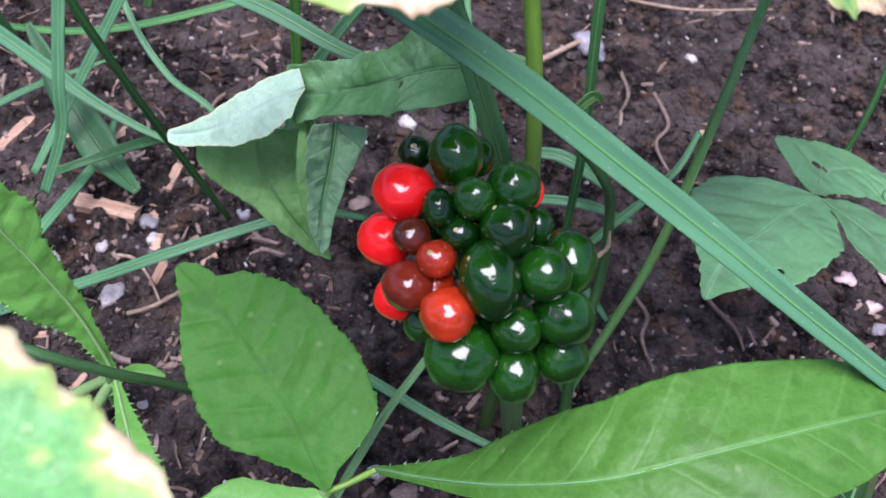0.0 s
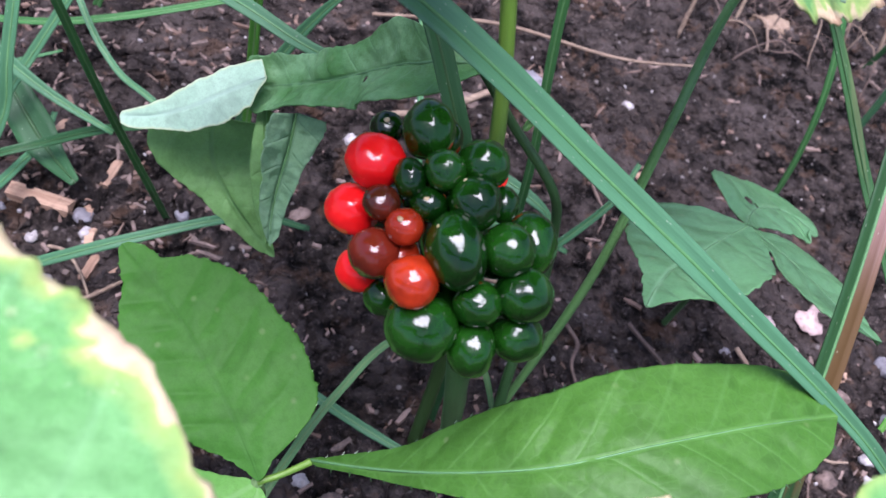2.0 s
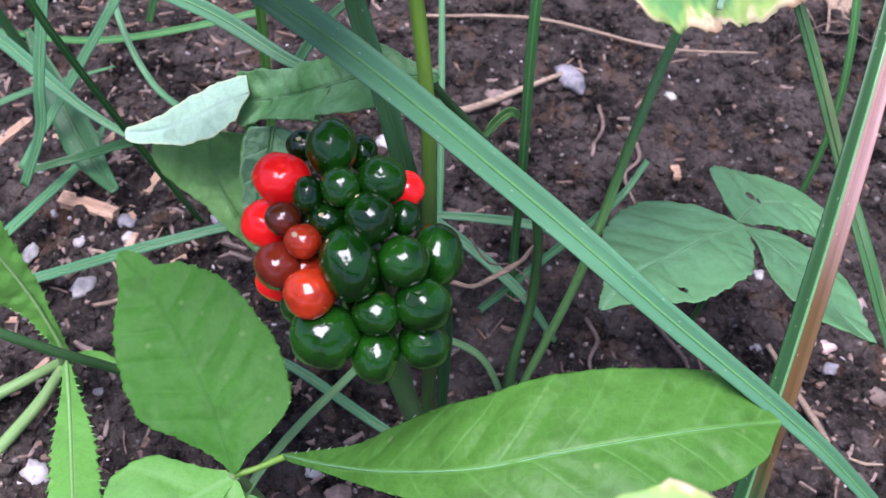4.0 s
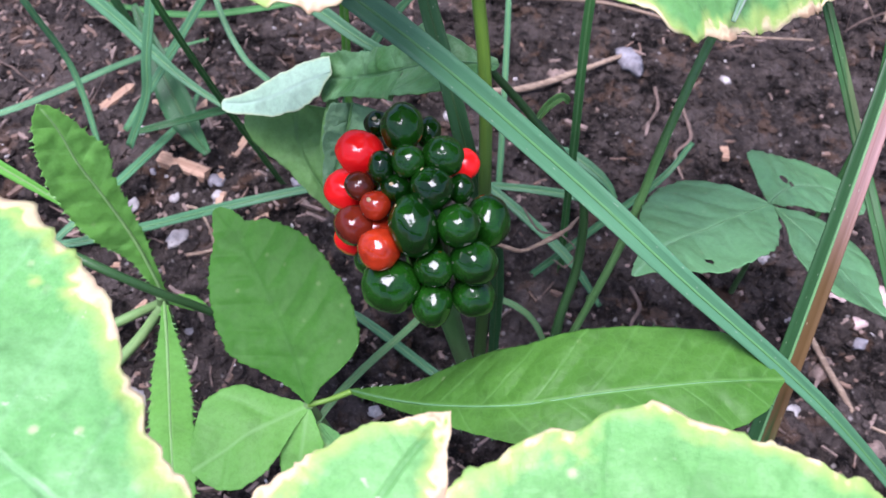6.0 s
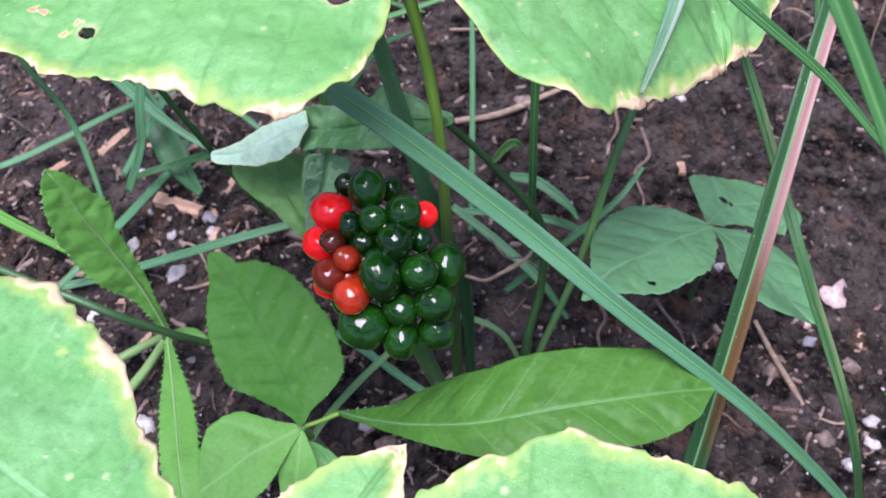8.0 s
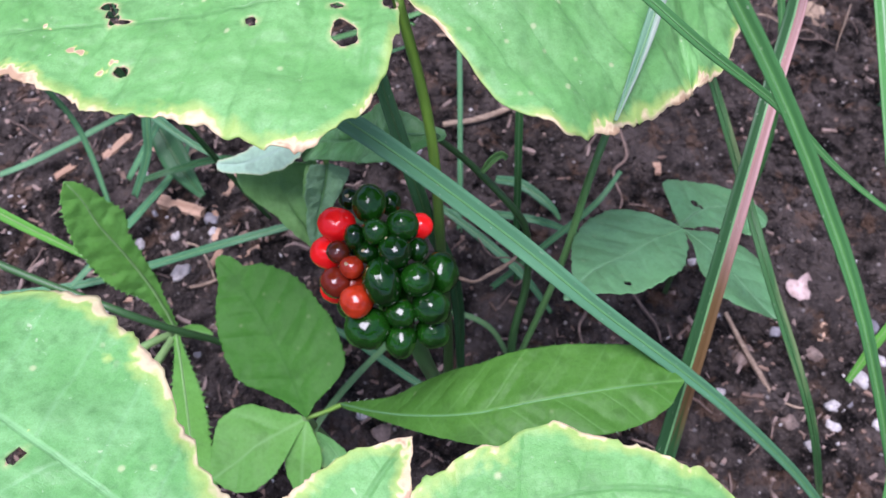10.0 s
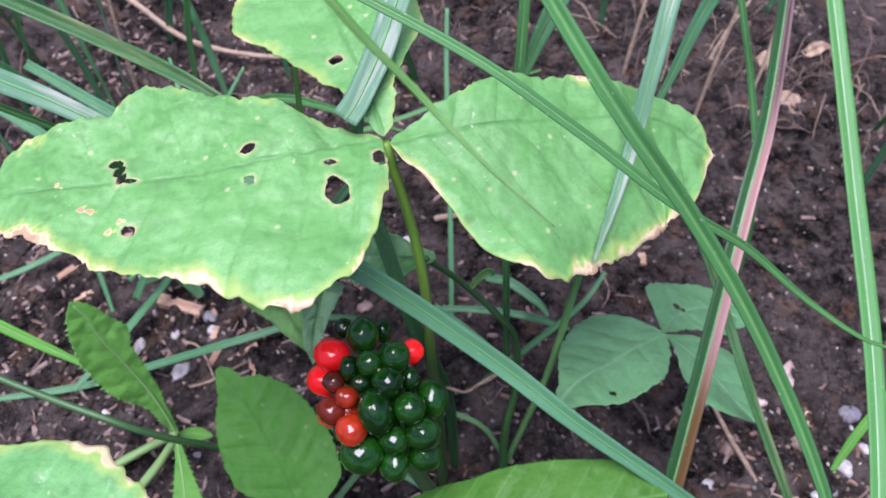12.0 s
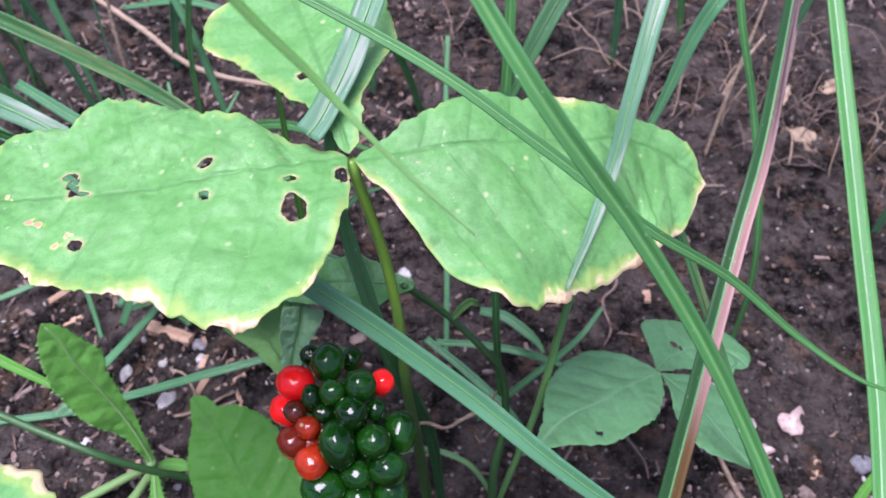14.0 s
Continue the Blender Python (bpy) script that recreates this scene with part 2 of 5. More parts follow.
LEAF_MID = leaf_material("herb_leaf", (0.057, 0.208, 0.024), (0.086, 0.262, 0.040), (0.036, 0.135, 0.018), side_vein=0.12, spacing=8.0, slope=0.8, rough=0.55, network=0.9, vein_depth=0.4, gloss_level=0.22, midrib=0.3)
LEAF_LONG = leaf_material("lance_leaf", (0.056, 0.178, 0.020), (0.086, 0.230, 0.036), (0.115, 0.285, 0.065), side_vein=0.48, spacing=12.0, slope=1.2, rough=0.5, vein_depth=0.35, network=0.4, pucker=4.0, gloss_level=0.3)
LEAF_BLUE = leaf_material("dull_leaf", (0.120, 0.310, 0.122), (0.175, 0.385, 0.185), (0.22, 0.43, 0.23), gloss_level=0.55, spacing=9.0, slope=0.8, rough=0.36, network=0.7, side_vein=0.16, vein_depth=0.3, pucker=2.5)
LEAF_SPROUT = leaf_material("sprout_leaf", (0.155, 0.43, 0.072), (0.20, 0.49, 0.12), (0.24, 0.50, 0.15), side_vein=0.3, spacing=9.0, slope=0.9, rough=0.48, vein_depth=0.35, pucker=3.0, through=0.3, gloss_level=0.3)
LEAF_PALE = leaf_material("leaf_underside", (0.44, 0.68, 0.47), (0.58, 0.79, 0.61), (0.40, 0.58, 0.45), side_vein=0.15, vein_depth=0.3, spacing=8.0, slope=0.8, rough=0.55, through=0.2, margin=(0.56, 0.68, 0.42))
LEAF_DARK = leaf_material("wilted_leaf_skin", (0.090, 0.285, 0.070), (0.26, 0.50, 0.24), (0.19, 0.40, 0.18), spacing=7.0, slope=0.8, rough=0.42, vein_depth=0.6, network=0.7, pucker=7.0, blotch=0.9)
LEAF_LIMP = leaf_material("limp_leaf", (0.165, 0.375, 0.100), (0.23, 0.45, 0.15), (0.14, 0.31, 0.10), spacing=6.0, slope=0.8, rough=0.5, vein_depth=0.8, side_vein=0.2)
LEAF_FOLD = leaf_material("curled_leaf_fold", (0.24, 0.46, 0.22), (0.38, 0.60, 0.38), (0.18, 0.36, 0.19), spacing=7.0, slope=0.8, rough=0.5, vein_depth=1.0, pucker=9.0)
BLADE_BLUE = blade_material("blue_green_blade", (0.070, 0.205, 0.095), (0.046, 0.145, 0.064), (0.16, 0.36, 0.12))
BLADE_LONG = blade_material("leaning_blade", (0.072, 0.210, 0.100), (0.052, 0.160, 0.074), (0.11, 0.28, 0.10), streak=0.3, rough=0.38, gloss_level=0.5)
BLADE_SPECK = blade_material("speckled_blade", (0.040, 0.125, 0.038), (0.026, 0.085, 0.026), (0.07, 0.19, 0.06), dead=(0.16, 0.22, 0.09))
BLADE_GREEN = blade_material("green_blade", (0.056, 0.188, 0.054), (0.034, 0.122, 0.034), (0.15, 0.38, 0.08))
BLADE_DARK = blade_material("dark_blade", (0.035, 0.115, 0.042), (0.022, 0.08, 0.028), (0.07, 0.18, 0.06))
BLADE_BRIGHT = blade_material("bright_blade", (0.10, 0.32, 0.045), (0.07, 0.24, 0.03), (0.30, 0.52, 0.24))
BLADE_PALE = blade_material("pale_blade", (0.145, 0.31, 0.125), (0.11, 0.25, 0.09), (0.22, 0.40, 0.19))
BLADE_STRIPE = blade_material("striped_blade", (0.065, 0.225, 0.055), (0.045, 0.165, 0.04), (0.20, 0.42, 0.18))
BLADE_PINK = blade_material("flushed_blade", (0.020, 0.075, 0.022), (0.013, 0.05, 0.015), (0.12, 0.22, 0.14), blush=(0.36, 0.19, 0.175))
BLADE_DRYING = blade_material("drying_blade", (0.095, 0.225, 0.125), (0.060, 0.155, 0.080), (0.20, 0.32, 0.21), streak=0.5, dead=(0.32, 0.36, 0.30))
def petiole_material():
    """Yellow-green above, darker and browner towards the root."""
    n = Nodes("petiole_skin")
    p = place(n)
    long = n.noise(n.stretch(n.uv("leaf"), (0.05, 1.2, 1.0)), 1.0, 3.0)
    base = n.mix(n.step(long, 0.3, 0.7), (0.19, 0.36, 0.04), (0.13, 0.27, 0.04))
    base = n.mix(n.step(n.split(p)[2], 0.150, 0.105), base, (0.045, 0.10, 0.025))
    return n.surface(base, 0.35, n.bump(long, 0.3, 0.0003), through=0.08)


PETIOLE = petiole_material()
STEM_LIGHT = stem_material("bright_stem", (0.17, 0.33, 0.03), (0.10, 0.22, 0.03))
STEM_DARK = stem_material("dark_stem", (0.035, 0.10, 0.025), (0.022, 0.06, 0.018))
STEM_PALE = stem_material("pale_stem", (0.22, 0.36, 0.12), (0.15, 0.28, 0.09))
STEM_GRASS = stem_material("grass_stem_skin", (0.045, 0.125, 0.035), (0.03, 0.085, 0.025))
STEM_MID = stem_material("green_stem", (0.08, 0.19, 0.06), (0.055, 0.13, 0.04))
STEM_RIB = stem_material("blade_rib", (0.13, 0.30, 0.11), (0.10, 0.25, 0.10))
STEM_RIBS = stem_material("leaf_rib", (0.26, 0.44, 0.16), (0.20, 0.38, 0.12))
STEM_LEAF = stem_material("leaf_prickle", (0.13, 0.36, 0.06), (0.10, 0.30, 0.05))
STEM_FRESH = stem_material("fresh_grass_stem", (0.155, 0.34, 0.105), (0.105, 0.26, 0.07))
STEM_SOFT = stem_material("soft_blade_rib", (0.10, 0.27, 0.085), (0.075, 0.21, 0.075))
STEM_WHITE = stem_material("white_rib", (0.26, 0.44, 0.24), (0.20, 0.37, 0.18))
BERRY_GREEN = berry_material("green_berry_skin", (0.0013, 0.0140, 0.0011), (0.0060, 0.045, 0.0031), rough=0.12)
BERRY_RED = berry_material("red_berry_skin", (0.80, 0.014, 0.011), (0.64, 0.008, 0.007), rough=0.13)
BERRY_ORANGE = berry_material("orange_berry_skin", (0.39, 0.030, 0.006), (0.19, 0.015, 0.004), rough=0.12)
BERRY_BROWN = berry_material("brown_berry_skin", (0.040, 0.010, 0.004), (0.110, 0.012, 0.005), rough=0.12)
SCAR = grain_material("dry_scar", (0.50, 0.42, 0.26), (0.24, 0.17, 0.09), (500, 500, 500))
DARK_SCAR = grain_material("dark_scar", (0.06, 0.04, 0.03), (0.02, 0.015, 0.012), (500, 500, 500))
SOIL = soil_material()
WOOD = grain_material("wood_chip", (0.46, 0.30, 0.20), (0.26, 0.15, 0.095))
SHRED = grain_material("weathered_shred", (0.26, 0.165, 0.115), (0.12, 0.075, 0.055))
STRAW = grain_material("dry_straw", (0.36, 0.27, 0.19), (0.19, 0.13, 0.09))
ROOT = grain_material("rootlet", (0.17, 0.115, 0.09), (0.085, 0.058, 0.046), (400, 400, 400))
PALE_STONE = stone_material("pale_stone", (0.52, 0.49, 0.47), (0.30, 0.27, 0.26))
GREY_STONE = stone_material("grey_stone", (0.26, 0.25, 0.27), (0.15, 0.14, 0.15))
BROWN_STONE = stone_material("brown_stone", (0.24, 0.17, 0.14), (0.11, 0.08, 0.065))
DEAD_LEAF = grain_material("dead_leaf_skin", (0.34, 0.25, 0.17), (0.17, 0.11, 0.075), (160, 160, 160))
PETAL = stone_material("dead_petal", (0.55, 0.42, 0.39), (0.40, 0.28, 0.25))


# ---- shape helpers (all sizes below are millimetres) ----
MM = 0.001
rng = random.Random(7)


def spline(points, count):
    """count + 1 points at even steps along a smooth curve through the given ones, and their tangents."""
    p = [Vector(q) for q in points]
    p = [2 * p[0] - p[1], *p, 2 * p[-1] - p[-2]]
    dense = []
    for a, b, c, d in zip(p, p[1:], p[2:], p[3:]):
        for k in range(24):
            t = k / 24
            dense.append(0.5 * ((2 * b) + (c - a) * t + (2 * a - 5 * b + 4 * c - d) * t * t + (3 * b - a - 3 * c + d) * t ** 3))
    dense.append(p[-2])
    run = np.concatenate([[0], np.cumsum([(b - a).length for a, b in zip(dense, dense[1:])])])
    arr = np.array(dense)
    at = np.linspace(0, run[-1], count + 1)
    line = [Vector([float(np.interp(s, run, arr[:, k])) for k in range(3)]) for s in at]
    ways = [(line[min(i + 1, count)] - line[max(i - 1, 0)]).normalized() for i in range(count + 1)]
    return line, ways, float(run[-1])


def build(name, verts, faces, material, parent=None, label="", uv=None, rim=None, thick=0.0, smooth=True):
    """One mesh object from points in millimetres."""
    data = bpy.data.meshes.new(name)
    data.from_pydata([tuple(c * MM for c in v) for v in verts], [], faces)
    for layer, values in (("leaf", uv), ("rim", rim)):
        if values:
            loops = data.uv_layers.new(name=layer)
            for loop in data.loops:
                loops.data[loop.index].uv = values[loop.vertex_index]
    data.materials.append(material)
    if smooth:
        for poly in data.polygons:
            poly.use_smooth = True
    data.update()
    ob = new(name, data)
    if parent:
        ob.parent = parent
    if label:
        ob["label"] = label
    if thick:
        shell = ob.modifiers.new("thickness", "SOLIDIFY")
        shell.thickness, shell.offset = thick * MM, -1
    return ob


def thing(name, label, category, group=""):
    return tagged(new(name), label, category, group)


def bend(values, u):
    return float(np.interp(u, np.linspace(0, 1, len(values)), values))


def leaf(name, mid, normal, plus, minus, material, parent, label="", thick=0.28, fold=0.0, droop=0.0, ripple=0.6, teeth=0.0, tooth=3.0, ragged=0.0,
         holes=(), nu=64, nv=28, seed=0.0, base_taper=0.03, tip_taper=0.05, rib=None, scorch=(), prickle=None, quilt=None):
    """A leaf blade along a midrib. plus and minus are its half widths on either side, from base to tip; holes are (along, across, size, size) in millimetres."""
    line, ways, length = spline(mid, nu)
    normals = [Vector(q) for q in (normal if isinstance(normal, list) else [normal])]
    verts, uv, rim, inside = [], [], [], []
    for i in range(nu + 1):
        u = i / nu
        k = u * (len(normals) - 1)
        up = normals[int(k)].lerp(normals[min(int(k) + 1, len(normals) - 1)], k - int(k))
        up = (up - ways[i] * up.dot(ways[i])).normalized()
        side = up.cross(ways[i])
        close = min(1.0, u / max(base_taper, 1e-3)) ** 0.6 * min(1.0, (1 - u) / tip_taper) ** 0.55
        for j in range(nv + 1):
            v = 2 * j / nv - 1
            sgn = 1 if v >= 0 else -1
            w = bend(plus if v >= 0 else minus, u) * close + 0.05
            s = u * length
            if teeth:
                phase = (s / tooth) % 1.0
                w += teeth * (phase - 0.4) * min(1.0, w / 5)
            if ragged:
                w += ragged * (noise.noise((s * 0.22, sgn * 7.0, seed)) + 0.45 * noise.noise((s * 0.6, sgn * 3.0, seed + 9)) + 0.35 * noise.noise((s * 1.5, sgn * 5.0, seed + 12))) * min(1.0, w / 6)
            x = v * w
            lift = fold * abs(x) - droop * v * v * w + ripple * noise.noise((s * 0.06, x * 0.06, seed + 3)) * abs(v) ** 0.5 * 2 + 0.25 * ripple * noise.noise((s * 0.3, x * 0.3, seed + 5))
            if quilt:
                high, gap_mm, slope = quilt
                lane = (s - slope * abs(x) ** 0.9 + 0.5 + 1.6 * noise.noise((s * 0.05, x * 0.05, seed + 11)) + (0.5 * gap_mm if sgn < 0 else 0.0)) / gap_mm
                lift += high * (abs(math.cos(math.pi * lane)) ** 0.7 - 0.5) * (1 - abs(v) ** 5) * min(1.0, abs(x) / 3) * min(1.0, w / 6)
            edge = min((1 - abs(v)) * w, (1 - u) * length + 0.3)
            for sa, sx, reach, deep in scorch:
                edge -= deep * max(0.0, 1 - math.hypot(s - sa, x - sx) / reach) * (0.75 + 0.9 * noise.noise((s * 0.9, x * 0.9, seed + 15)))
            hidden, gap = False, 9.0
            for ha, hx, hu, hv in holes:
                du, dv = (s - ha) / hu, (x - hx) / hv
                ang = math.atan2(dv, du)
                size = 1 + 0.28 * noise.noise((math.cos(ang) * 1.3 + ha, math.sin(ang) * 1.3, 2.0))
                far = math.hypot(du, dv) / size
                if far < 1.0:
                    if far < 0.62:
                        hidden = True
                    grow = 1.0 / max(far, 0.05)
                    s2, x2 = ha + (s - ha) * grow, hx + (x - hx) * grow
                    if not hidden:
                        line_shift = ways[i] * (s2 - s)
                        s, x = s2, x2
                        verts_at = line[i] + line_shift
                        gap = 0.0
                        verts.append(verts_at + side * x + up * lift)
                        break
                else:
                    gap = min(gap, (far - 1) * 0.5 * (hu + hv))
            else:
                verts.append(line[i] + side * x + up * lift)
            if hidden:
                verts.append(line[i] + side * x + up * lift) if len(verts) == len(uv) else None
            uv.append((s, x))
            rim.append((edge, gap))
            inside.append(hidden)
    faces = []
    for i in range(nu):
        for j in range(nv):
            a = i * (nv + 1) + j
            quad = (a, a + nv + 1, a + nv + 2, a + 1)
            if sum(inside[q] for q in quad) == 0:
                faces.append(quad)
    ob = build(name, verts, faces, material, parent, label, uv, rim, thick)
    if prickle:
        gap, long, skin = prickle
        pv, pf = [], []
        for edge_col, inner in ((0, 1), (nv, nv - 1)):
            for k in range(1, int(length / gap)):
                i = min(nu - 1, int((k + 0.3 * math.sin(k * 5.1 + edge_col)) * gap / length * nu))
                tip = verts[i * (nv + 1) + edge_col]
                out = (tip - verts[i * (nv + 1) + inner]).normalized()
                q, at = long * (0.75 + 0.4 * math.sin(k * 3.7) ** 2), len(pv)
                wide, lift = ways[i] * q * 0.32, out.cross(ways[i]).normalized() * 0.12
                pv += [tip - wide - out * 0.15 + lift, tip + wide - out * 0.15 + lift, tip - out * 0.15 - lift * 2, tip + out * q + ways[i] * q * 0.45]
                pf += [(at, at + 1, at + 3), (at + 1, at + 2, at + 3), (at + 2, at, at + 3)]
        build("spiny_fringe", pv, pf, skin, ob, smooth=False)
    if rib:
        size, skin = rib
        high = [v + (Vector(normals[0]).normalized() * 0.05) for v in (verts[i * (nv + 1) + nv // 2] for i in range(0, nu - 2, max(1, nu // 16)))]
        stem("midrib", high, (size, size * 0.8, size * 0.5, size * 0.2), skin, ob, sides=6, count=32)
    return ob


def blade(name, points, widths, material, parent=None, label="", face=(0, -0.5, 0.85), fold=0.35, thick=0.25, twist=0.0, count=48):
    """A long grass blade, folded along its midrib; face is the way that its upper side looks."""
    line, ways, length = spline(points, count)
    verts, uv, rim, faces = [], [], [], []
    cross = (-1.0, -0.55, -0.12, 0.12, 0.55, 1.0)
    m = len(cross)
    for i in range(count + 1):
        u = i / count
        up = Vector(face)
        up = (up - ways[i] * up.dot(ways[i])).normalized()
        side = ways[i].cross(up)
        if twist:
            turn = Matrix.Rotation(twist * u, 3, ways[i])
            up, side = turn @ up, turn @ side
        w = bend(widths, u) / 2 * (1 + 0.05 * noise.noise((u * length * 0.1, widths[0], 1.0)))
        for v in cross:
            verts.append(line[i] + side * v * w + up * (fold * w * abs(v) + 0.12 * noise.noise((u * length * 0.15, v, 4.0))))
            uv.append((u * length, v * w))
            rim.append(((1 - abs(v)) * w, abs(v)))
    for i in range(count):
        for j in range(m - 1):
            a = i * m + j
            faces.append((a, a + 1, a + m + 1, a + m))
    return build(name, verts, faces, material, parent, label, uv, rim, thick)


def stem(name, points, radii, material, parent=None, label="", sides=10, count=36, knobs=0.06):
    """A round stalk along a curve, with closed ends."""
    line, ways, length = spline(points, count)
    verts, uv, faces = [], [], []
    ref = Vector((0.3, 0.9, 0.2))
    for i in range(count + 1):
        u = i / count
        a = (ref - ways[i] * ref.dot(ways[i])).normalized()
        b = ways[i].cross(a)
        r = bend(radii, u)
        for k in range(sides):
            ang = math.tau * k / sides
            q = r * (1 + knobs * noise.noise((u * length * 0.2, k * 0.8, radii[0])))
            verts.append(line[i] + a * math.cos(ang) * q + b * math.sin(ang) * q)
            uv.append((u * length, 6.0 * k / sides))
    for i in range(count):
        for k in range(sides):
            a = i * sides + k
            b = i * sides + (k + 1) % sides
            faces.append((a, b, b + sides, a + sides))
    faces.append(tuple(reversed(range(sides))))
    faces.append(tuple(range(count * sides, (count + 1) * sides)))
    return build(name, verts, faces, material, parent, label, uv)


def lump(centre, size, material, name="pebble", parent=None, label="", rings=10, rough=0.22, axes=None, flat=None, seed=0.0):
    """An uneven rounded body: stones, clods, berries."""
    verts, faces = [], []
    sides = rings * 2
    ax = axes or (Vector((1, 0, 0)), Vector((0, 1, 0)), Vector((0, 0, 1)))
    c = Vector(centre)
    for i in range(rings + 1):
        th = math.pi * i / rings
        for k in range(sides):
            ph = math.tau * k / sides
            d = Vector((math.sin(th) * math.cos(ph), math.sin(th) * math.sin(ph), math.cos(th)))
            q = 1 + rough * (noise.noise(d * 1.3 + Vector((seed, 0, 0))) + 0.5 * noise.noise(d * 3.1 + Vector((0, seed, 0))))
            if flat:
                d = Vector((d.x, d.y, max(d.z, -flat)))
            verts.append(c + (ax[0] * d.x * size[0] + ax[1] * d.y * size[1] + ax[2] * d.z * size[2]) * q)
    for i in range(rings):
        for k in range(sides):
            a, b = i * sides + k, i * sides + (k + 1) % sides
            faces.append((a, a + sides, b + sides, b))
    return build(name, verts, faces, material, parent, label)


# ---- ground ----
def ground_height(x, y):
    """Height of the soil in millimetres."""
    h = 3.2 * noise.noise((x * 0.016, y * 0.016, 0.0)) + 2.0 * noise.noise((x * 0.055, y * 0.055, 3.0)) + 1.9 * noise.noise((x * 0.13, y * 0.13, 5.0))
    return h + 1.3 * noise.noise((x * 0.34, y * 0.34, 8.0))


def ground():
    fine = np.linspace(0, 1, 300)
    near_x, near_y = -260 + 520 * fine, -130 + 560 * fine
    out = np.array([20, 60, 140, 320, 800, 2000, 6000, 20000, 60000, 200000.0])
    xs = np.concatenate([near_x[0] - out[::-1], near_x, near_x[-1] + out])
    ys = np.concatenate([near_y[0] - out[::-1], near_y, near_y[-1] + out])
    verts = [(float(x), float(y), ground_height(x, y) if abs(x) < 2500 and abs(y) < 2500 else 0.0) for y in ys for x in xs]
    m = len(xs)
    faces = [(j * m + i, j * m + i + 1, (j + 1) * m + i + 1, (j + 1) * m + i) for j in range(len(ys) - 1) for i in range(m - 1)]
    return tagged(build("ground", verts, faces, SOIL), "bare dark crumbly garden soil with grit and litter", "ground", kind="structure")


ground()


def soil_crumbs():
    """Loose crumbs and clods, far too many to count."""
    pick = random.Random(3)
    verts, faces = [], []
    unit = [(0, 0, 1), (0.9, 0, 0.45), (0.28, 0.85, 0.45), (-0.72, 0.53, 0.45), (-0.72, -0.53, 0.45), (0.28, -0.85, 0.45),
            (0.72, 0.53, -0.45), (-0.28, 0.85, -0.45), (-0.9, 0, -0.45), (-0.28, -0.85, -0.45), (0.72, -0.53, -0.45), (0, 0, -1)]
    tris = [(0, 1, 2), (0, 2, 3), (0, 3, 4), (0, 4, 5), (0, 5, 1), (1, 6, 2), (2, 7, 3), (3, 8, 4), (4, 9, 5), (5, 10, 1),
            (6, 7, 2), (7, 8, 3), (8, 9, 4), (9, 10, 5), (10, 6, 1), (11, 7, 6), (11, 8, 7), (11, 9, 8), (11, 10, 9), (11, 6, 10)]
    for _ in range(42000):
        x, y = pick.uniform(-210, 215), pick.uniform(-60, 330)
        r = 0.5 + 2.7 * pick.random() ** 2.8 if pick.random() < 0.975 else pick.uniform(2.2, 4.2)
        z = ground_height(x, y) + r * 0.12
        start = len(verts)
        turn = Euler((pick.random() * 6, pick.random() * 6, pick.random() * 6)).to_matrix()
        for q in unit:
            p = turn @ Vector(q) * r * pick.uniform(0.65, 1.2)
            verts.append((x + p.x, y + p.y, z + p.z * 0.75))
        faces += [tuple(start + k for k in f) for f in tris]
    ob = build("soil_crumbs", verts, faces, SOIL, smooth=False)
    return tagged(ob, "loose dark soil crumbs and clods scattered over the ground", "soil", kind="stuff")


soil_crumbs()


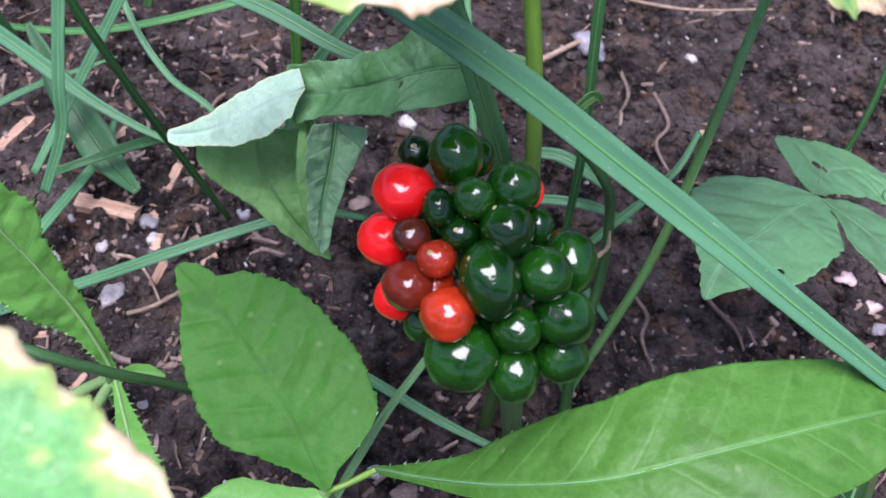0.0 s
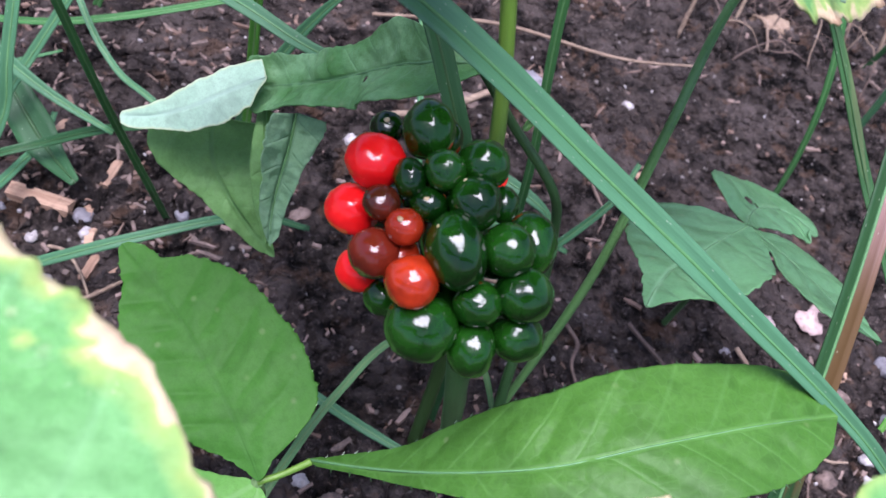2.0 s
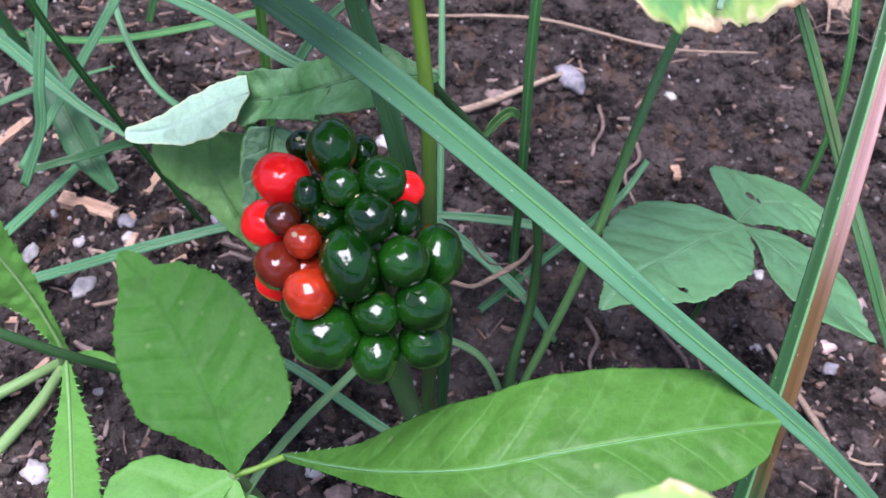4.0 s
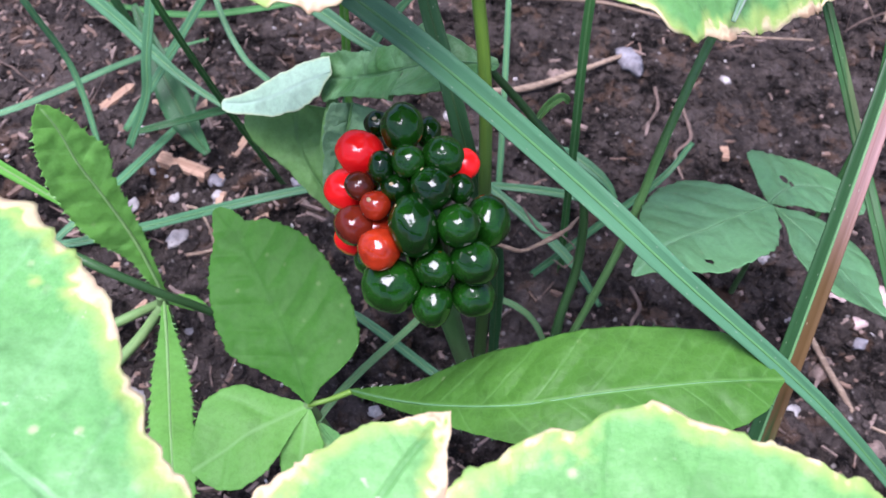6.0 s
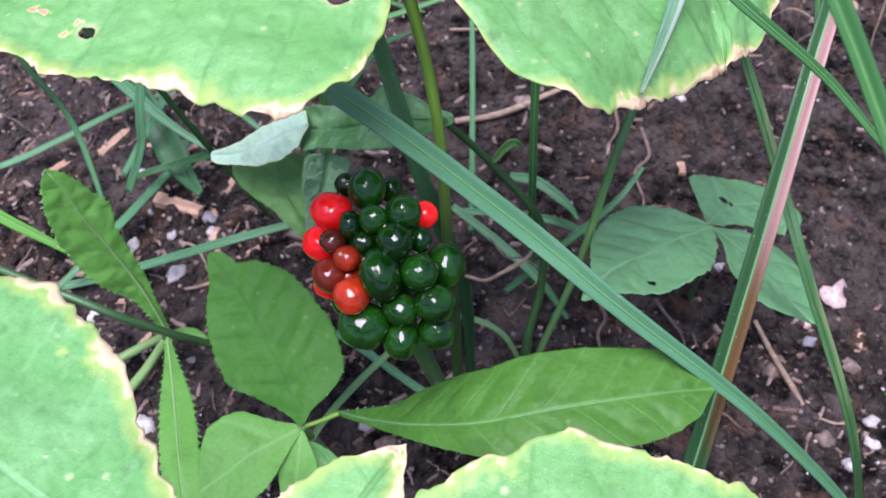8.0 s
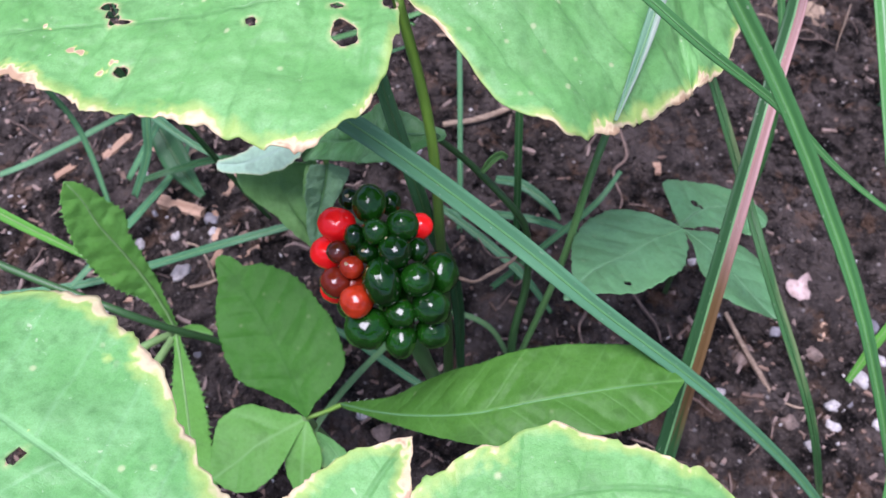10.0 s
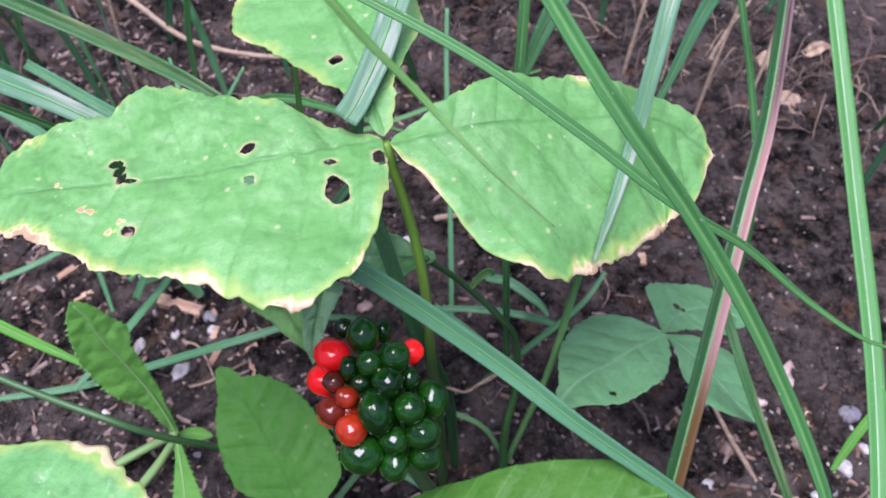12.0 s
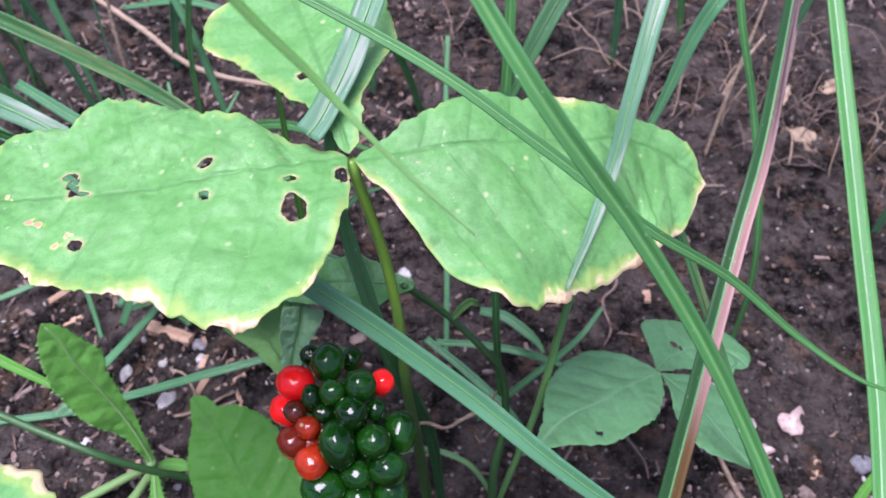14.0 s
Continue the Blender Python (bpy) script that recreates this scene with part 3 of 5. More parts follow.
# ---- the berry cluster ----
def berry_cluster():
    top = thing("berry_cluster", "dense club of glossy green and ripening red berries on a stalk", "berries")
    stem("stalk", [(24, 22, -6), (18, 12, 40), (12.5, 5, 76), (8.5, 2, 100), (6, -1, 116)], (2.0, 2.0, 2.1, 2.2, 2.6), STEM_MID, top, "pale green ribbed fruit stalk")
    stem("spadix", [(6, -2, 114), (3, 2, 123), (-1, 9, 131), (-5, 16, 136)], (2.5, 4.6, 5.0, 2.5), BERRY_GREEN, top, "fleshy core between the berries")
    right, up, out = Vector((0.99, 0.05, -0.06)), Vector((-0.02, 0.84, 0.54)), Vector((0.08, -0.54, 0.84))

    def berry(x, y, z, rw, rh, skin, lean=0.0, scar=None, tint=""):
        a = radians(lean)
        ax = (right * math.cos(a) + up * math.sin(a), up * math.cos(a) - right * math.sin(a), out)
        ob = lump((x, y, z), (rw * 1.07, rh * 1.07, (rw + rh) / 2 * 1.04), skin, "berry", top, tint, rings=18, rough=0.07, axes=ax, seed=x * 1.7 + z)
        if scar:
            sx, sy, mat = scar
            d = (right * sx + up * sy + out * math.sqrt(max(0.05, 1 - sx * sx - sy * sy))).normalized()
            spot = Vector((x, y, z)) + Vector(((d.dot(ax[0])) * rw, d.dot(ax[1]) * rh, d.dot(ax[2]) * (rw + rh) / 2 * 0.97)).x * ax[0] \
                + d.dot(ax[1]) * rh * ax[1] + d.dot(ax[2]) * (rw + rh) / 2 * 0.97 * ax[2]
            lump(spot, (0.55, 0.55, 0.3), mat, "style_scar", ob, rings=5, rough=0.3)
        return ob

    G, R, O, B = BERRY_GREEN, BERRY_RED, BERRY_ORANGE, BERRY_BROWN
    g, r, o, b = "deep green unripe berry", "bright red ripe berry", "orange-red ripening berry", "brown-red half ripe berry"
    berry(-7.0, 18.0, 141.6, 3.9, 4.4, G, tint=g)
    berry(-14.0, 12.9, 138.0, 4.5, 4.0, R, tint=r)
    berry(-16.0, 9.2, 129.9, 4.1, 3.9, R, tint=r)
    berry(-12.1, 5.9, 137.0, 2.75, 2.6, B, scar=(-0.75, 0.1, DARK_SCAR), tint=b)
    berry(-8.1, 2.7, 136.4, 2.8, 2.7, O, scar=(-0.4, 0.3, SCAR), tint=o)
    berry(-11.5, 0.6, 131.4, 3.9, 3.6, B, scar=(0.05, 0.35, DARK_SCAR), tint=b)
    berry(-5.6, -4.1, 132.6, 3.9, 3.8, O, tint=o)
    berry(-8.0, 1.6, 130.0, 3.4, 3.4, O, tint="dull red ripening berry")
    berry(-13.0, 3.4, 122.5, 3.7, 3.6, R, tint=r)
    berry(-8.7, 9.0, 140.2, 2.3, 2.9, G, 15, tint=g)
    berry(-3.9, 10.3, 141.9, 3.0, 3.0, G, tint=g)
    berry(-5.1, 6.7, 137.8, 2.8, 2.5, G, scar=(-0.3, 0.2, SCAR), tint=g)
    berry(2.1, 13.6, 141.4, 3.8, 3.6, G, tint=g)
    berry(1.5, 7.1, 139.7, 3.9, 3.8, G, scar=(-0.55, 0.7, SCAR), tint=g)
    berry(6.5, 10.6, 136.6, 2.4, 2.7, G, tint=g)
    berry(-0.1, 0.1, 136.5, 4.3, 5.6, G, 24, scar=(-0.72, 0.45, SCAR), tint="large oval green berry")
    berry(7.8, 2.7, 135.9, 3.9, 3.8, G, tint=g)
    berry(12.7, 9.1, 130.4, 4.1, 4.9, G, 20, tint="lighter green oval berry")
    berry(5.0, -3.7, 129.6, 3.6, 3.3, G, tint=g)
    berry(12.0, -1.0, 130.4, 4.5, 4.1, G, -10, tint=g)
    berry(-2.6, -7.0, 125.4, 5.4, 5.0, G, tint="large dark green berry at the foot")
    berry(5.9, -7.5, 122.9, 3.6, 4.3, G, tint=g)
    berry(13.2, -3.7, 122.5, 4.1, 3.8, G, tint=g)
    berry(-3.1, 23.7, 134.6, 2.6, 3.0, G, tint=g)
    berry(-13.0, 22.0, 136.0, 2.6, 2.5, G, scar=(-0.2, 0.3, SCAR), tint=g)
    berry(5.2, 21.4, 129.8, 3.0, 3.2, R, tint=r)
    berry(-8.7, 0.0, 121.4, 3.0, 3.0, G, tint=g)
    berry(-16.8, 13.0, 126.0, 3.0, 3.0, G, tint=g)
    berry(-10.5, 15.5, 124.0, 4.0, 4.0, G, tint=g)
    berry(0.0, 18.0, 124.5, 4.2, 4.2, G, tint=g)
    berry(8.5, 12.0, 122.0, 4.0, 4.0, G, tint=g)
    berry(2.5, 5.0, 116.5, 4.2, 4.0, G, tint=g)
    berry(11.5, 4.5, 117.5, 3.8, 3.8, G, tint=g)
    berry(-6.0, 8.0, 117.0, 3.8, 3.6, G, tint=g)


berry_cluster()


# ---- the three-part leaf over the berries ----
def arum_leaf():
    top = thing("three_part_leaf", "large three-part light green leaf with scorched brown edges", "leaf")
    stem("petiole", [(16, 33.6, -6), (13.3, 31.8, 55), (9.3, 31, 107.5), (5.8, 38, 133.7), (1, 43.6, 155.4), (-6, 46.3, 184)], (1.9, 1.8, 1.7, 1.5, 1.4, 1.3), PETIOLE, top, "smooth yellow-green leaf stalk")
    leaf("leaflet", [(-6.5, 45.5, 186), (-26.4, 34.5, 188.6), (-47.8, 26.1, 186.6), (-69.8, 21.2, 184.2), (-93, 16, 181)], (-0.09, 0, 1),
         (4, 17, 24.6, 30.5, 35.8, 38.4, 40.8, 37.6, 32.8, 28.6, 27.2, 25.4, 24.8, 22.0, 20.6, 17.4, 16.4, 13.0, 12.0, 9.0, 6.0), (2.0, 4.5, 7.2, 11, 14.7, 18.4, 21.3, 22.4, 24.2, 26.7, 28.9, 29.2, 28.2, 26.4, 20.4, 19.2, 18.2, 18.0, 15.5, 14.0, 8.0),
         LEAF_TOP, top, "insect-holed leaflet with a scorched margin", ripple=2.2, ragged=1.9, scorch=((73.5, -0.5, 2.6, 30), (67, 6.5, 2.4, 26), (64.5, 7.2, 1.8, 26), (60, 12.5, 2.2, 21), (57.5, 10.5, 1.8, 23), (24, 22, 1.8, 20), (79, 14, 11, 7), (63, -23, 5, 6), (85, -13, 8, 6), (14, 33, 6, 6), (50, 27, 8, 4), (28, 38, 5, 4), (90, 2, 6, 5)), nu=150, nv=96, seed=1.0, quilt=(0.7, 11.0, 0.55), base_taper=0.02, tip_taper=0.03,
         holes=((2.8, 6.5, 1.7, 2.6), (14.5, 13.0, 2.6, 4.2), (13.5, 4.2, 1.5, 0.8), (30.5, -4.0, 1.9, 1.3), (31, 5.0, 1.1, 0.9), (61.8, -6.4, 1.7, 1.3), (60.6, -4.0, 1.2, 2.2), (59.6, -1.4, 1.1, 2.0), (57.6, -0.6, 1.8, 0.8), (56, 13.0, 1.5, 1.2)))
    leaf("leaflet", [(-4.5, 45, 185.5), (17.9, 57.0, 183.5), (38.8, 70.4, 174.9), (58.8, 83.8, 165.0), (79.2, 85.5, 151.4)], [(0.2, -0.09, 0.97), (0.40, -0.09, 0.9), (0.5, -0.09, 0.84)],
         (1.4, 3.4, 5.4, 7.8, 9.4, 11.6, 13.6, 13.6, 13.0, 12.4, 12.6, 13.0, 11.8, 10.4, 9.4, 8.9, 8.4, 8.0, 6.6, 3.8, 1.0), (2.5, 8.4, 22.8, 33.4, 36.4, 40.4, 41.0, 40.7, 39.5, 38.3, 36.8, 35.3, 33.6, 32.0, 31.1, 31.0, 31.0, 29.4, 25.0, 18.0, 3.0),
         LEAF_TOP_B, top, "broad leaflet with a brown crisped margin", ripple=1.8, ragged=1.5, scorch=((38, -39, 8, 6), (62, -37, 10, 6), (88, -26, 9, 6), (108, -6, 14, 8), (106, 8, 10, 6), (60, 13, 6, 6), (5, -12, 6, 4)), nu=110, nv=70, seed=21.0, quilt=(0.7, 11.0, 0.55), base_taper=0.02)
    leaf("leaflet", [(-6, 46, 186.5), (-12.9, 58.3, 190.0), (-21.5, 73.3, 189.1), (-30.3, 88.3, 188.9), (-38.8, 103.4, 188.7)], (-0.2, -0.1, 0.98),
         (1.2, 2.4, 5.0, 8.7, 12.1, 15.6, 20.0, 24.7, 24.0, 20.6, 3.0), (1.5, 4.7, 7.6, 13.5, 19.4, 20.2, 20.5, 19.3, 15.2, 9.3, 2.0),
         LEAF_TOP, top, "smaller leaflet pointing away", ripple=0.9, ragged=1.2, nu=90, nv=56, seed=41.0, quilt=(0.5, 11.0, 0.55), holes=((25.5, 4.0, 1.6, 1.9),))


arum_leaf()


def near_leaf():
    """The second three-part leaf of the same plant, close to the lens."""
    top = thing("low_three_part_leaf", "light green three-part leaf with bleached and brown edges", "leaf")
    stem("petiole", [(14, -95, -6), (12, -90, 70), (9, -84, 130), (6, -80, 168)], (2.0, 1.9, 1.7, 1.5), STEM_LIGHT, top)
    leaf("leaflet", [(5, -80, 169.5), (-20, -72, 174), (-45, -62, 173.5), (-70, -52, 171), (-97, -44, 165)], (0.05, 0.25, 0.97),
         (3, 10, 16, 20, 22, 22, 18, 10, 1), (2.0, 3.6, 6.0, 8.5, 11.0, 13.2, 16.3, 19.2, 23.4, 25.0, 26.4, 27.2, 27.6, 26.2, 21.8, 18.0, 14.4, 10.0, 3.0),
         LEAF_NEAR, top, "leaflet with a bleached, torn margin", ripple=1.4, ragged=2.0, scorch=((35.6, -16, 5, 2.4), (28.5, -13.5, 5, 3.5), (43.2, -19.7, 4, 2.4), (53, -22.8, 5.5, 7.0), (61, -25, 5, 3.0), (68.4, -25.6, 5, 3.6), (75.5, -26.5, 6, 4), (59, -19.3, 2.4, 12), (57.5, -0.5, 1.6, 40), (78, -19, 1.6, 9), (88, -12, 7, 3)), nu=100, nv=60, seed=61.0, quilt=(0.7, 13.0, 0.5), holes=((55.8, 4.0, 0.9, 1.7),))
    leaf("leaflet", [(8, -80, 169), (21.3, -68.9, 171.0), (32.7, -59.2, 171.0), (45.8, -52.1, 171.0), (60.0, -48.5, 170.0), (76, -48.4, 168.0)], (0, 0, 1),
         (2, 4, 8, 11, 12.1, 12.3, 12.8, 9.0, 6.0, 4.7, 1), (2, 7, 10, 11.5, 13.8, 15.1, 15.4, 15.5, 13.9, 9.2, 1),
         LEAF_TOP, top, "leaflet with a tan and brown edge", ripple=1.0, ragged=1.4, scorch=((24, 6, 6, 3.5), (36, 11, 8, 4.5), (52, 12, 9, 4.0), (68, 9, 8, 4.5), (80, 5, 7, 4.0)), nu=110, nv=48, seed=81.0, quilt=(0.5, 11.0, 0.55))
    leaf("leaflet", [(6, -80, 169.5), (8.0, -68.8, 170.5), (10.0, -61.5, 170.5), (12.5, -54.3, 170.0), (16, -46.8, 169.0)], (0, 0, 1),
         (2, 11.1, 12.1, 13.1, 11.6, 9.5, 7.3, 3.3, 0.5), (2, 6.5, 7.5, 8.9, 9.9, 8.8, 6.0, 3.0, 0.5),
         LEAF_TOP, top, "small leaflet with a dried tip", ripple=0.8, ragged=1.2, scorch=((24, -7, 7, 4.5), (33, 0, 6, 5.0), (16, 10, 6, 3.5)), nu=70, nv=40, seed=101.0)


near_leaf()


# ---- herb at the foot of the berries ----
def lance_herb():
    top = thing("broadleaf_seedling", "young herb with broad toothed fresh green leaves", "plant")
    stem("stem", [(-20, 2, -6), (-22, -4, 30), (-23.5, -9, 59)], (1.6, 1.5, 1.3), STEM_PALE, top)
    leaf("leaf", [(-23.0, -9.7, 61.1), (-30.1, 0.6, 63.7), (-37.1, 9.5, 65.8), (-45.7, 19.2, 67.9), (-54.5, 27.6, 69.6), (-62.4, 34.1, 70.7)], (-0.14, -0.33, 0.93),
         (0.4, 1.8, 3.4, 5.6, 7.8, 10.0, 12.6, 14.6, 15.8, 15.8, 15.8, 16.0, 15.4, 14.8, 14.0, 12.8, 11.6, 10.0, 8.0, 5.6, 4.2, 2.8, 0.8), (0.6, 3.8, 10.6, 15.2, 17.4, 18.0, 18.6, 19.0, 19.2, 18.8, 18.2, 17.8, 17.4, 16.8, 16.2, 14.8, 13.2, 11.2, 9.2, 4.4, 3.8, 3.0, 0.8), LEAF_MID, top, "dull green leaf with a bitten-off tip",
         ripple=1.2, teeth=0.5, tooth=2.6, prickle=(3.0, 0.5, STEM_LEAF), ragged=0.5, nu=130, nv=60, seed=5.0, quilt=(0.75, 8.0, 0.8), base_taper=0.001, tip_taper=0.006)
    leaf("leaf", [(-23.6, -9.3, 58.5), (-29.5, -14.4, 58.6), (-35.2, -19.7, 58.4), (-40.3, -25.6, 57.0), (-46.5, -31.6, 55.0)], (0, -0.05, 1.0),
         (1, 3.2, 5.9, 8.8, 10.5, 10.7, 10.4, 7.6, 2), (1.2, 4.3, 8.4, 12.7, 14.0, 14.1, 12.1, 8.1, 2), LEAF_SPROUT, top, "small toothed leaf", ripple=0.8, teeth=0.35, tooth=2.4, nu=80, nv=44, seed=9.0, quilt=(0.6, 9.0, 0.9))
    leaf("leaf", [(-23.5, -9.8, 58.5), (-22.5, -17, 57), (-21.5, -24, 53), (-20.5, -31, 47)], (0, -0.2, 1.0), (0.8, 3.0, 5.2, 6.0, 5.0, 2.6, 0.6), (0.8, 2.6, 4.4, 5.2, 4.4, 2.4, 0.6),
         LEAF_SPROUT, top, "small young leaf", ripple=0.8, teeth=0.3, nu=60, nv=24, seed=13.0)
    stem("petiole", [(-23.5, -9.2, 59), (-19, -7.2, 60), (-13.5, -4.2, 62)], (0.8, 0.7, 0.8), STEM_LIGHT, top)
    leaf("leaf", [(-14.3, -3.7, 61.5), (-2.8, -9.3, 75.4), (10.0, -13.5, 89.0), (25.2, -14.6, 100.6), (42.5, -10.1, 107.0), (60.5, -3.9, 108.6), (79.2, 3.0, 105.7)],
         [(-0.65, -0.1, 0.75), (-0.4, 0, 0.92), (0, 0, 1.0)],
         (0.8, 1.0, 2.2, 3.4, 4.9, 6.6, 9.1, 11.3, 13.0, 14.0, 14.8, 15.3, 15.6, 15.6, 15.4, 15.0, 14.2, 13.0, 11.4, 8.8, 3.0), (0.8, 1.1, 1.2, 1.4, 1.8, 2.4, 3.2, 4.2, 5.2, 6.2, 7.8, 9.4, 10.4, 11.2, 11.6, 11.8, 11.6, 10.6, 9.0, 6.2, 2.0), LEAF_LONG, top,
         "long lance-shaped leaf with a pale midrib and fine prickly teeth", ripple=0.8, teeth=0.2, tooth=4.2, prickle=(4.6, 0.8, STEM_DARK), nu=170, nv=60, seed=17.0, quilt=(0.6, 12.0, 1.2), droop=0.06, rib=(0.3, STEM_RIB))
    leaf("leaf", [(-20.5, -11.5, 54), (-15.5, -14.5, 51), (-10.0, -19.5, 48), (-6.0, -26, 44)], (0.1, -0.15, 1.0), (0.6, 2.2, 3.4, 3.2, 2.2, 0.5), (0.6, 3.0, 5.2, 5.4, 3.4, 0.5), LEAF_TOP, top, "small leaf browned along its edge", ripple=0.8, ragged=0.8, nu=50, nv=24, seed=23.0)


lance_herb()


# ---- thistle-like sprout ----
def toothed_sprout():
    top = thing("toothed_sprout", "sprout with narrow prickly-toothed bright green leaves", "plant")
    stem("stem", [(-88, 28, -6), (-86, 26, 12), (-83.5, 25, 29)], (2.2, 2.0, 1.6), STEM_PALE, top)
    leaf("leaf", [(-83.1, 25.2, 27.7), (-85.1, 27.3, 36.0), (-89.0, 30.1, 49.8), (-94.9, 32.3, 66.8), (-99.3, 33.4, 78.8), (-102.4, 35.4, 89.3), (-105.6, 36.0, 97.4)], (0.73, -0.59, 0.33),
         (1.2, 1.6, 2.2, 2.8, 3.6, 5.0, 6.8, 8.4, 9.5, 10.2, 10.4, 10.3, 10.0, 9.4, 8.7, 7.8, 6.6, 4.8, 1.5), (1.2, 1.4, 1.6, 1.7, 2.0, 2.8, 3.2, 3.4, 4.0, 4.6, 4.9, 5.2, 7.6, 8.6, 7.4, 5.6, 4.2, 2.8, 1.0), LEAF_SPROUT, top, "upright toothed leaf",
         teeth=0.8, tooth=2.6, prickle=(2.6, 0.95, STEM_LEAF), ragged=0.5, nu=180, nv=36, seed=31.0, ripple=1.0, fold=0.0, quilt=(0.3, 9.0, 0.9), base_taper=0.003, tip_taper=0.03, rib=(0.6, STEM_RIBS))
    leaf("leaf", [(-82.5, 24, 27), (-74.6, 9.4, 31.8), (-67.4, -4.3, 37.0), (-60.4, -18.1, 41), (-53.4, -32.0, 43), (-44, -50, 42)], (0.02, 0.2, 0.97),
         (0.8, 2.0, 4.0, 5.6, 6.0, 6.0, 5.6, 4.0, 0.8), (0.8, 1.6, 3.2, 4.4, 5.2, 5.4, 5.0, 3.6, 0.8), LEAF_SPROUT, top, "narrow toothed leaf with a white rib", teeth=0.8, tooth=3.0, prickle=(3.0, 1.1, STEM_LEAF), nu=180, nv=24, seed=35.0, ripple=0.6, rib=(0.5, STEM_RIBS))
    stem("petiole", [(-84.5, 25, 22), (-91, 17, 12), (-99.5, 5, 4), (-104, -4, 1)], (1.5, 1.7, 1.8, 1.6), STEM_PALE, top)
    stem("petiole", [(-85, 26, 22), (-95, 25, 12), (-108, 17, 6), (-116, 12, 2)], (1.4, 1.6, 1.7, 1.5), STEM_PALE, top)
    leaf("leaf", [(-83, 26, 24), (-79, 29, 20), (-73, 31, 15)], (0, -0.3, 1.0), (0.8, 2.2, 2.4, 0.6), (0.8, 2.0, 2.2, 0.6), LEAF_SPROUT, top, "small pale bud leaf", nu=24, nv=12, seed=37.0)


toothed_sprout()


# ---- the dull three-part leaf near the soil ----
def dull_leaf():
    top = thing("dull_three_part_leaf", "low blue-green three-part leaf with small holes", "leaf")
    stem("petiole", [(96, 92, -6), (90, 80, 40), (82, 67.5, 80.5)], (1.0, 0.9, 0.8), STEM_MID, top)
    leaf("leaflet", [(82.3, 68.0, 80.5), (73.8, 60.0, 83.7), (65.1, 50.8, 87.4), (56.2, 41.9, 90.9), (50.6, 33.6, 94.5), (46.3, 25.3, 98.0)], (-0.06, 0.42, 0.9),
         (0.6, 4.6, 8.4, 10.6, 12.6, 14.2, 15.6, 16.1, 16.0, 15.7, 15.6, 15.4, 15.0, 13.8, 11.6, 8.4, 5.4, 2.6, 0.4), (3.0, 12.0, 19.4, 21.6, 21.4, 21.0, 20.6, 20.0, 19.2, 18.0, 16.2, 13.2, 10.0, 6.8, 4.4, 3.4, 2.4, 1.4, 0.3), LEAF_BLUE, top, "rounded leaflet with one pointed corner and a small hole",
         ripple=1.2, teeth=0.6, tooth=4.2, ragged=0.6, nu=110, nv=60, seed=45.0, quilt=(0.5, 9.0, 0.8), base_taper=0.004, tip_taper=0.01, holes=((37.5, 10.0, 1.9, 0.9),), scorch=((42, -11.5, 3.0, 3.5),), rib=(0.22, STEM_RIB))
    leaf("leaflet", [(81.9, 68.3, 80.4), (87.3, 78.0, 75.1), (93.5, 84.7, 70.5), (102.9, 90.8, 64.7), (110.8, 90.5, 61.7), (115.4, 87.4, 60.8)], (0.36, 0.29, 0.89),
         (0.4, 2.0, 4.2, 8.2, 14.6, 14.8, 14.0, 13.4, 12.8, 12.2, 11.8, 11.4, 11.4, 11.2, 10.2, 7.2, 2.6), (0.4, 1.6, 3.0, 4.0, 5.2, 7.0, 8.2, 9.4, 10.4, 11.6, 12.4, 12.8, 12.8, 12.6, 12.0, 9.8, 4.0), LEAF_BLUE, top, "leaflet with a square corner and a torn hole",
         ripple=1.1, teeth=0.5, tooth=4.0, ragged=0.5, nu=90, nv=50, seed=49.0, quilt=(0.5, 9.0, 0.8), base_taper=0.004, tip_taper=0.02, holes=((17, 3.0, 1.0, 1.6), (18.5, 0.8, 1.1, 0.8)), rib=(0.18, STEM_RIB))
    leaf("leaflet", [(82.9, 67.7, 80.3), (90.5, 63.7, 78.8), (97.7, 57.2, 78.4), (105.3, 49.1, 78.5), (112.6, 40.8, 78.7)], (0.34, 0.32, 0.89),
         (0.4, 3.2, 6.2, 9.6, 13.2, 15.4, 17.6, 19.0, 18.8, 17.6, 15.6, 13.2, 11.0, 8.2, 5.6, 3.0, 0.4), (0.3, 2.4, 4.8, 7.2, 8.8, 10.4, 11.8, 13.2, 14.2, 14.8, 14.4, 13.6, 12.2, 10.0, 7.4, 4.4, 0.4), LEAF_BLUE, top, "leaflet tapering to a point",
         ripple=1.0, teeth=0.5, tooth=4.0, ragged=0.5, nu=90, nv=50, seed=53.0, quilt=(0.5, 9.0, 0.8), base_taper=0.004, tip_taper=0.01, rib=(0.18, STEM_RIB))


dull_leaf()


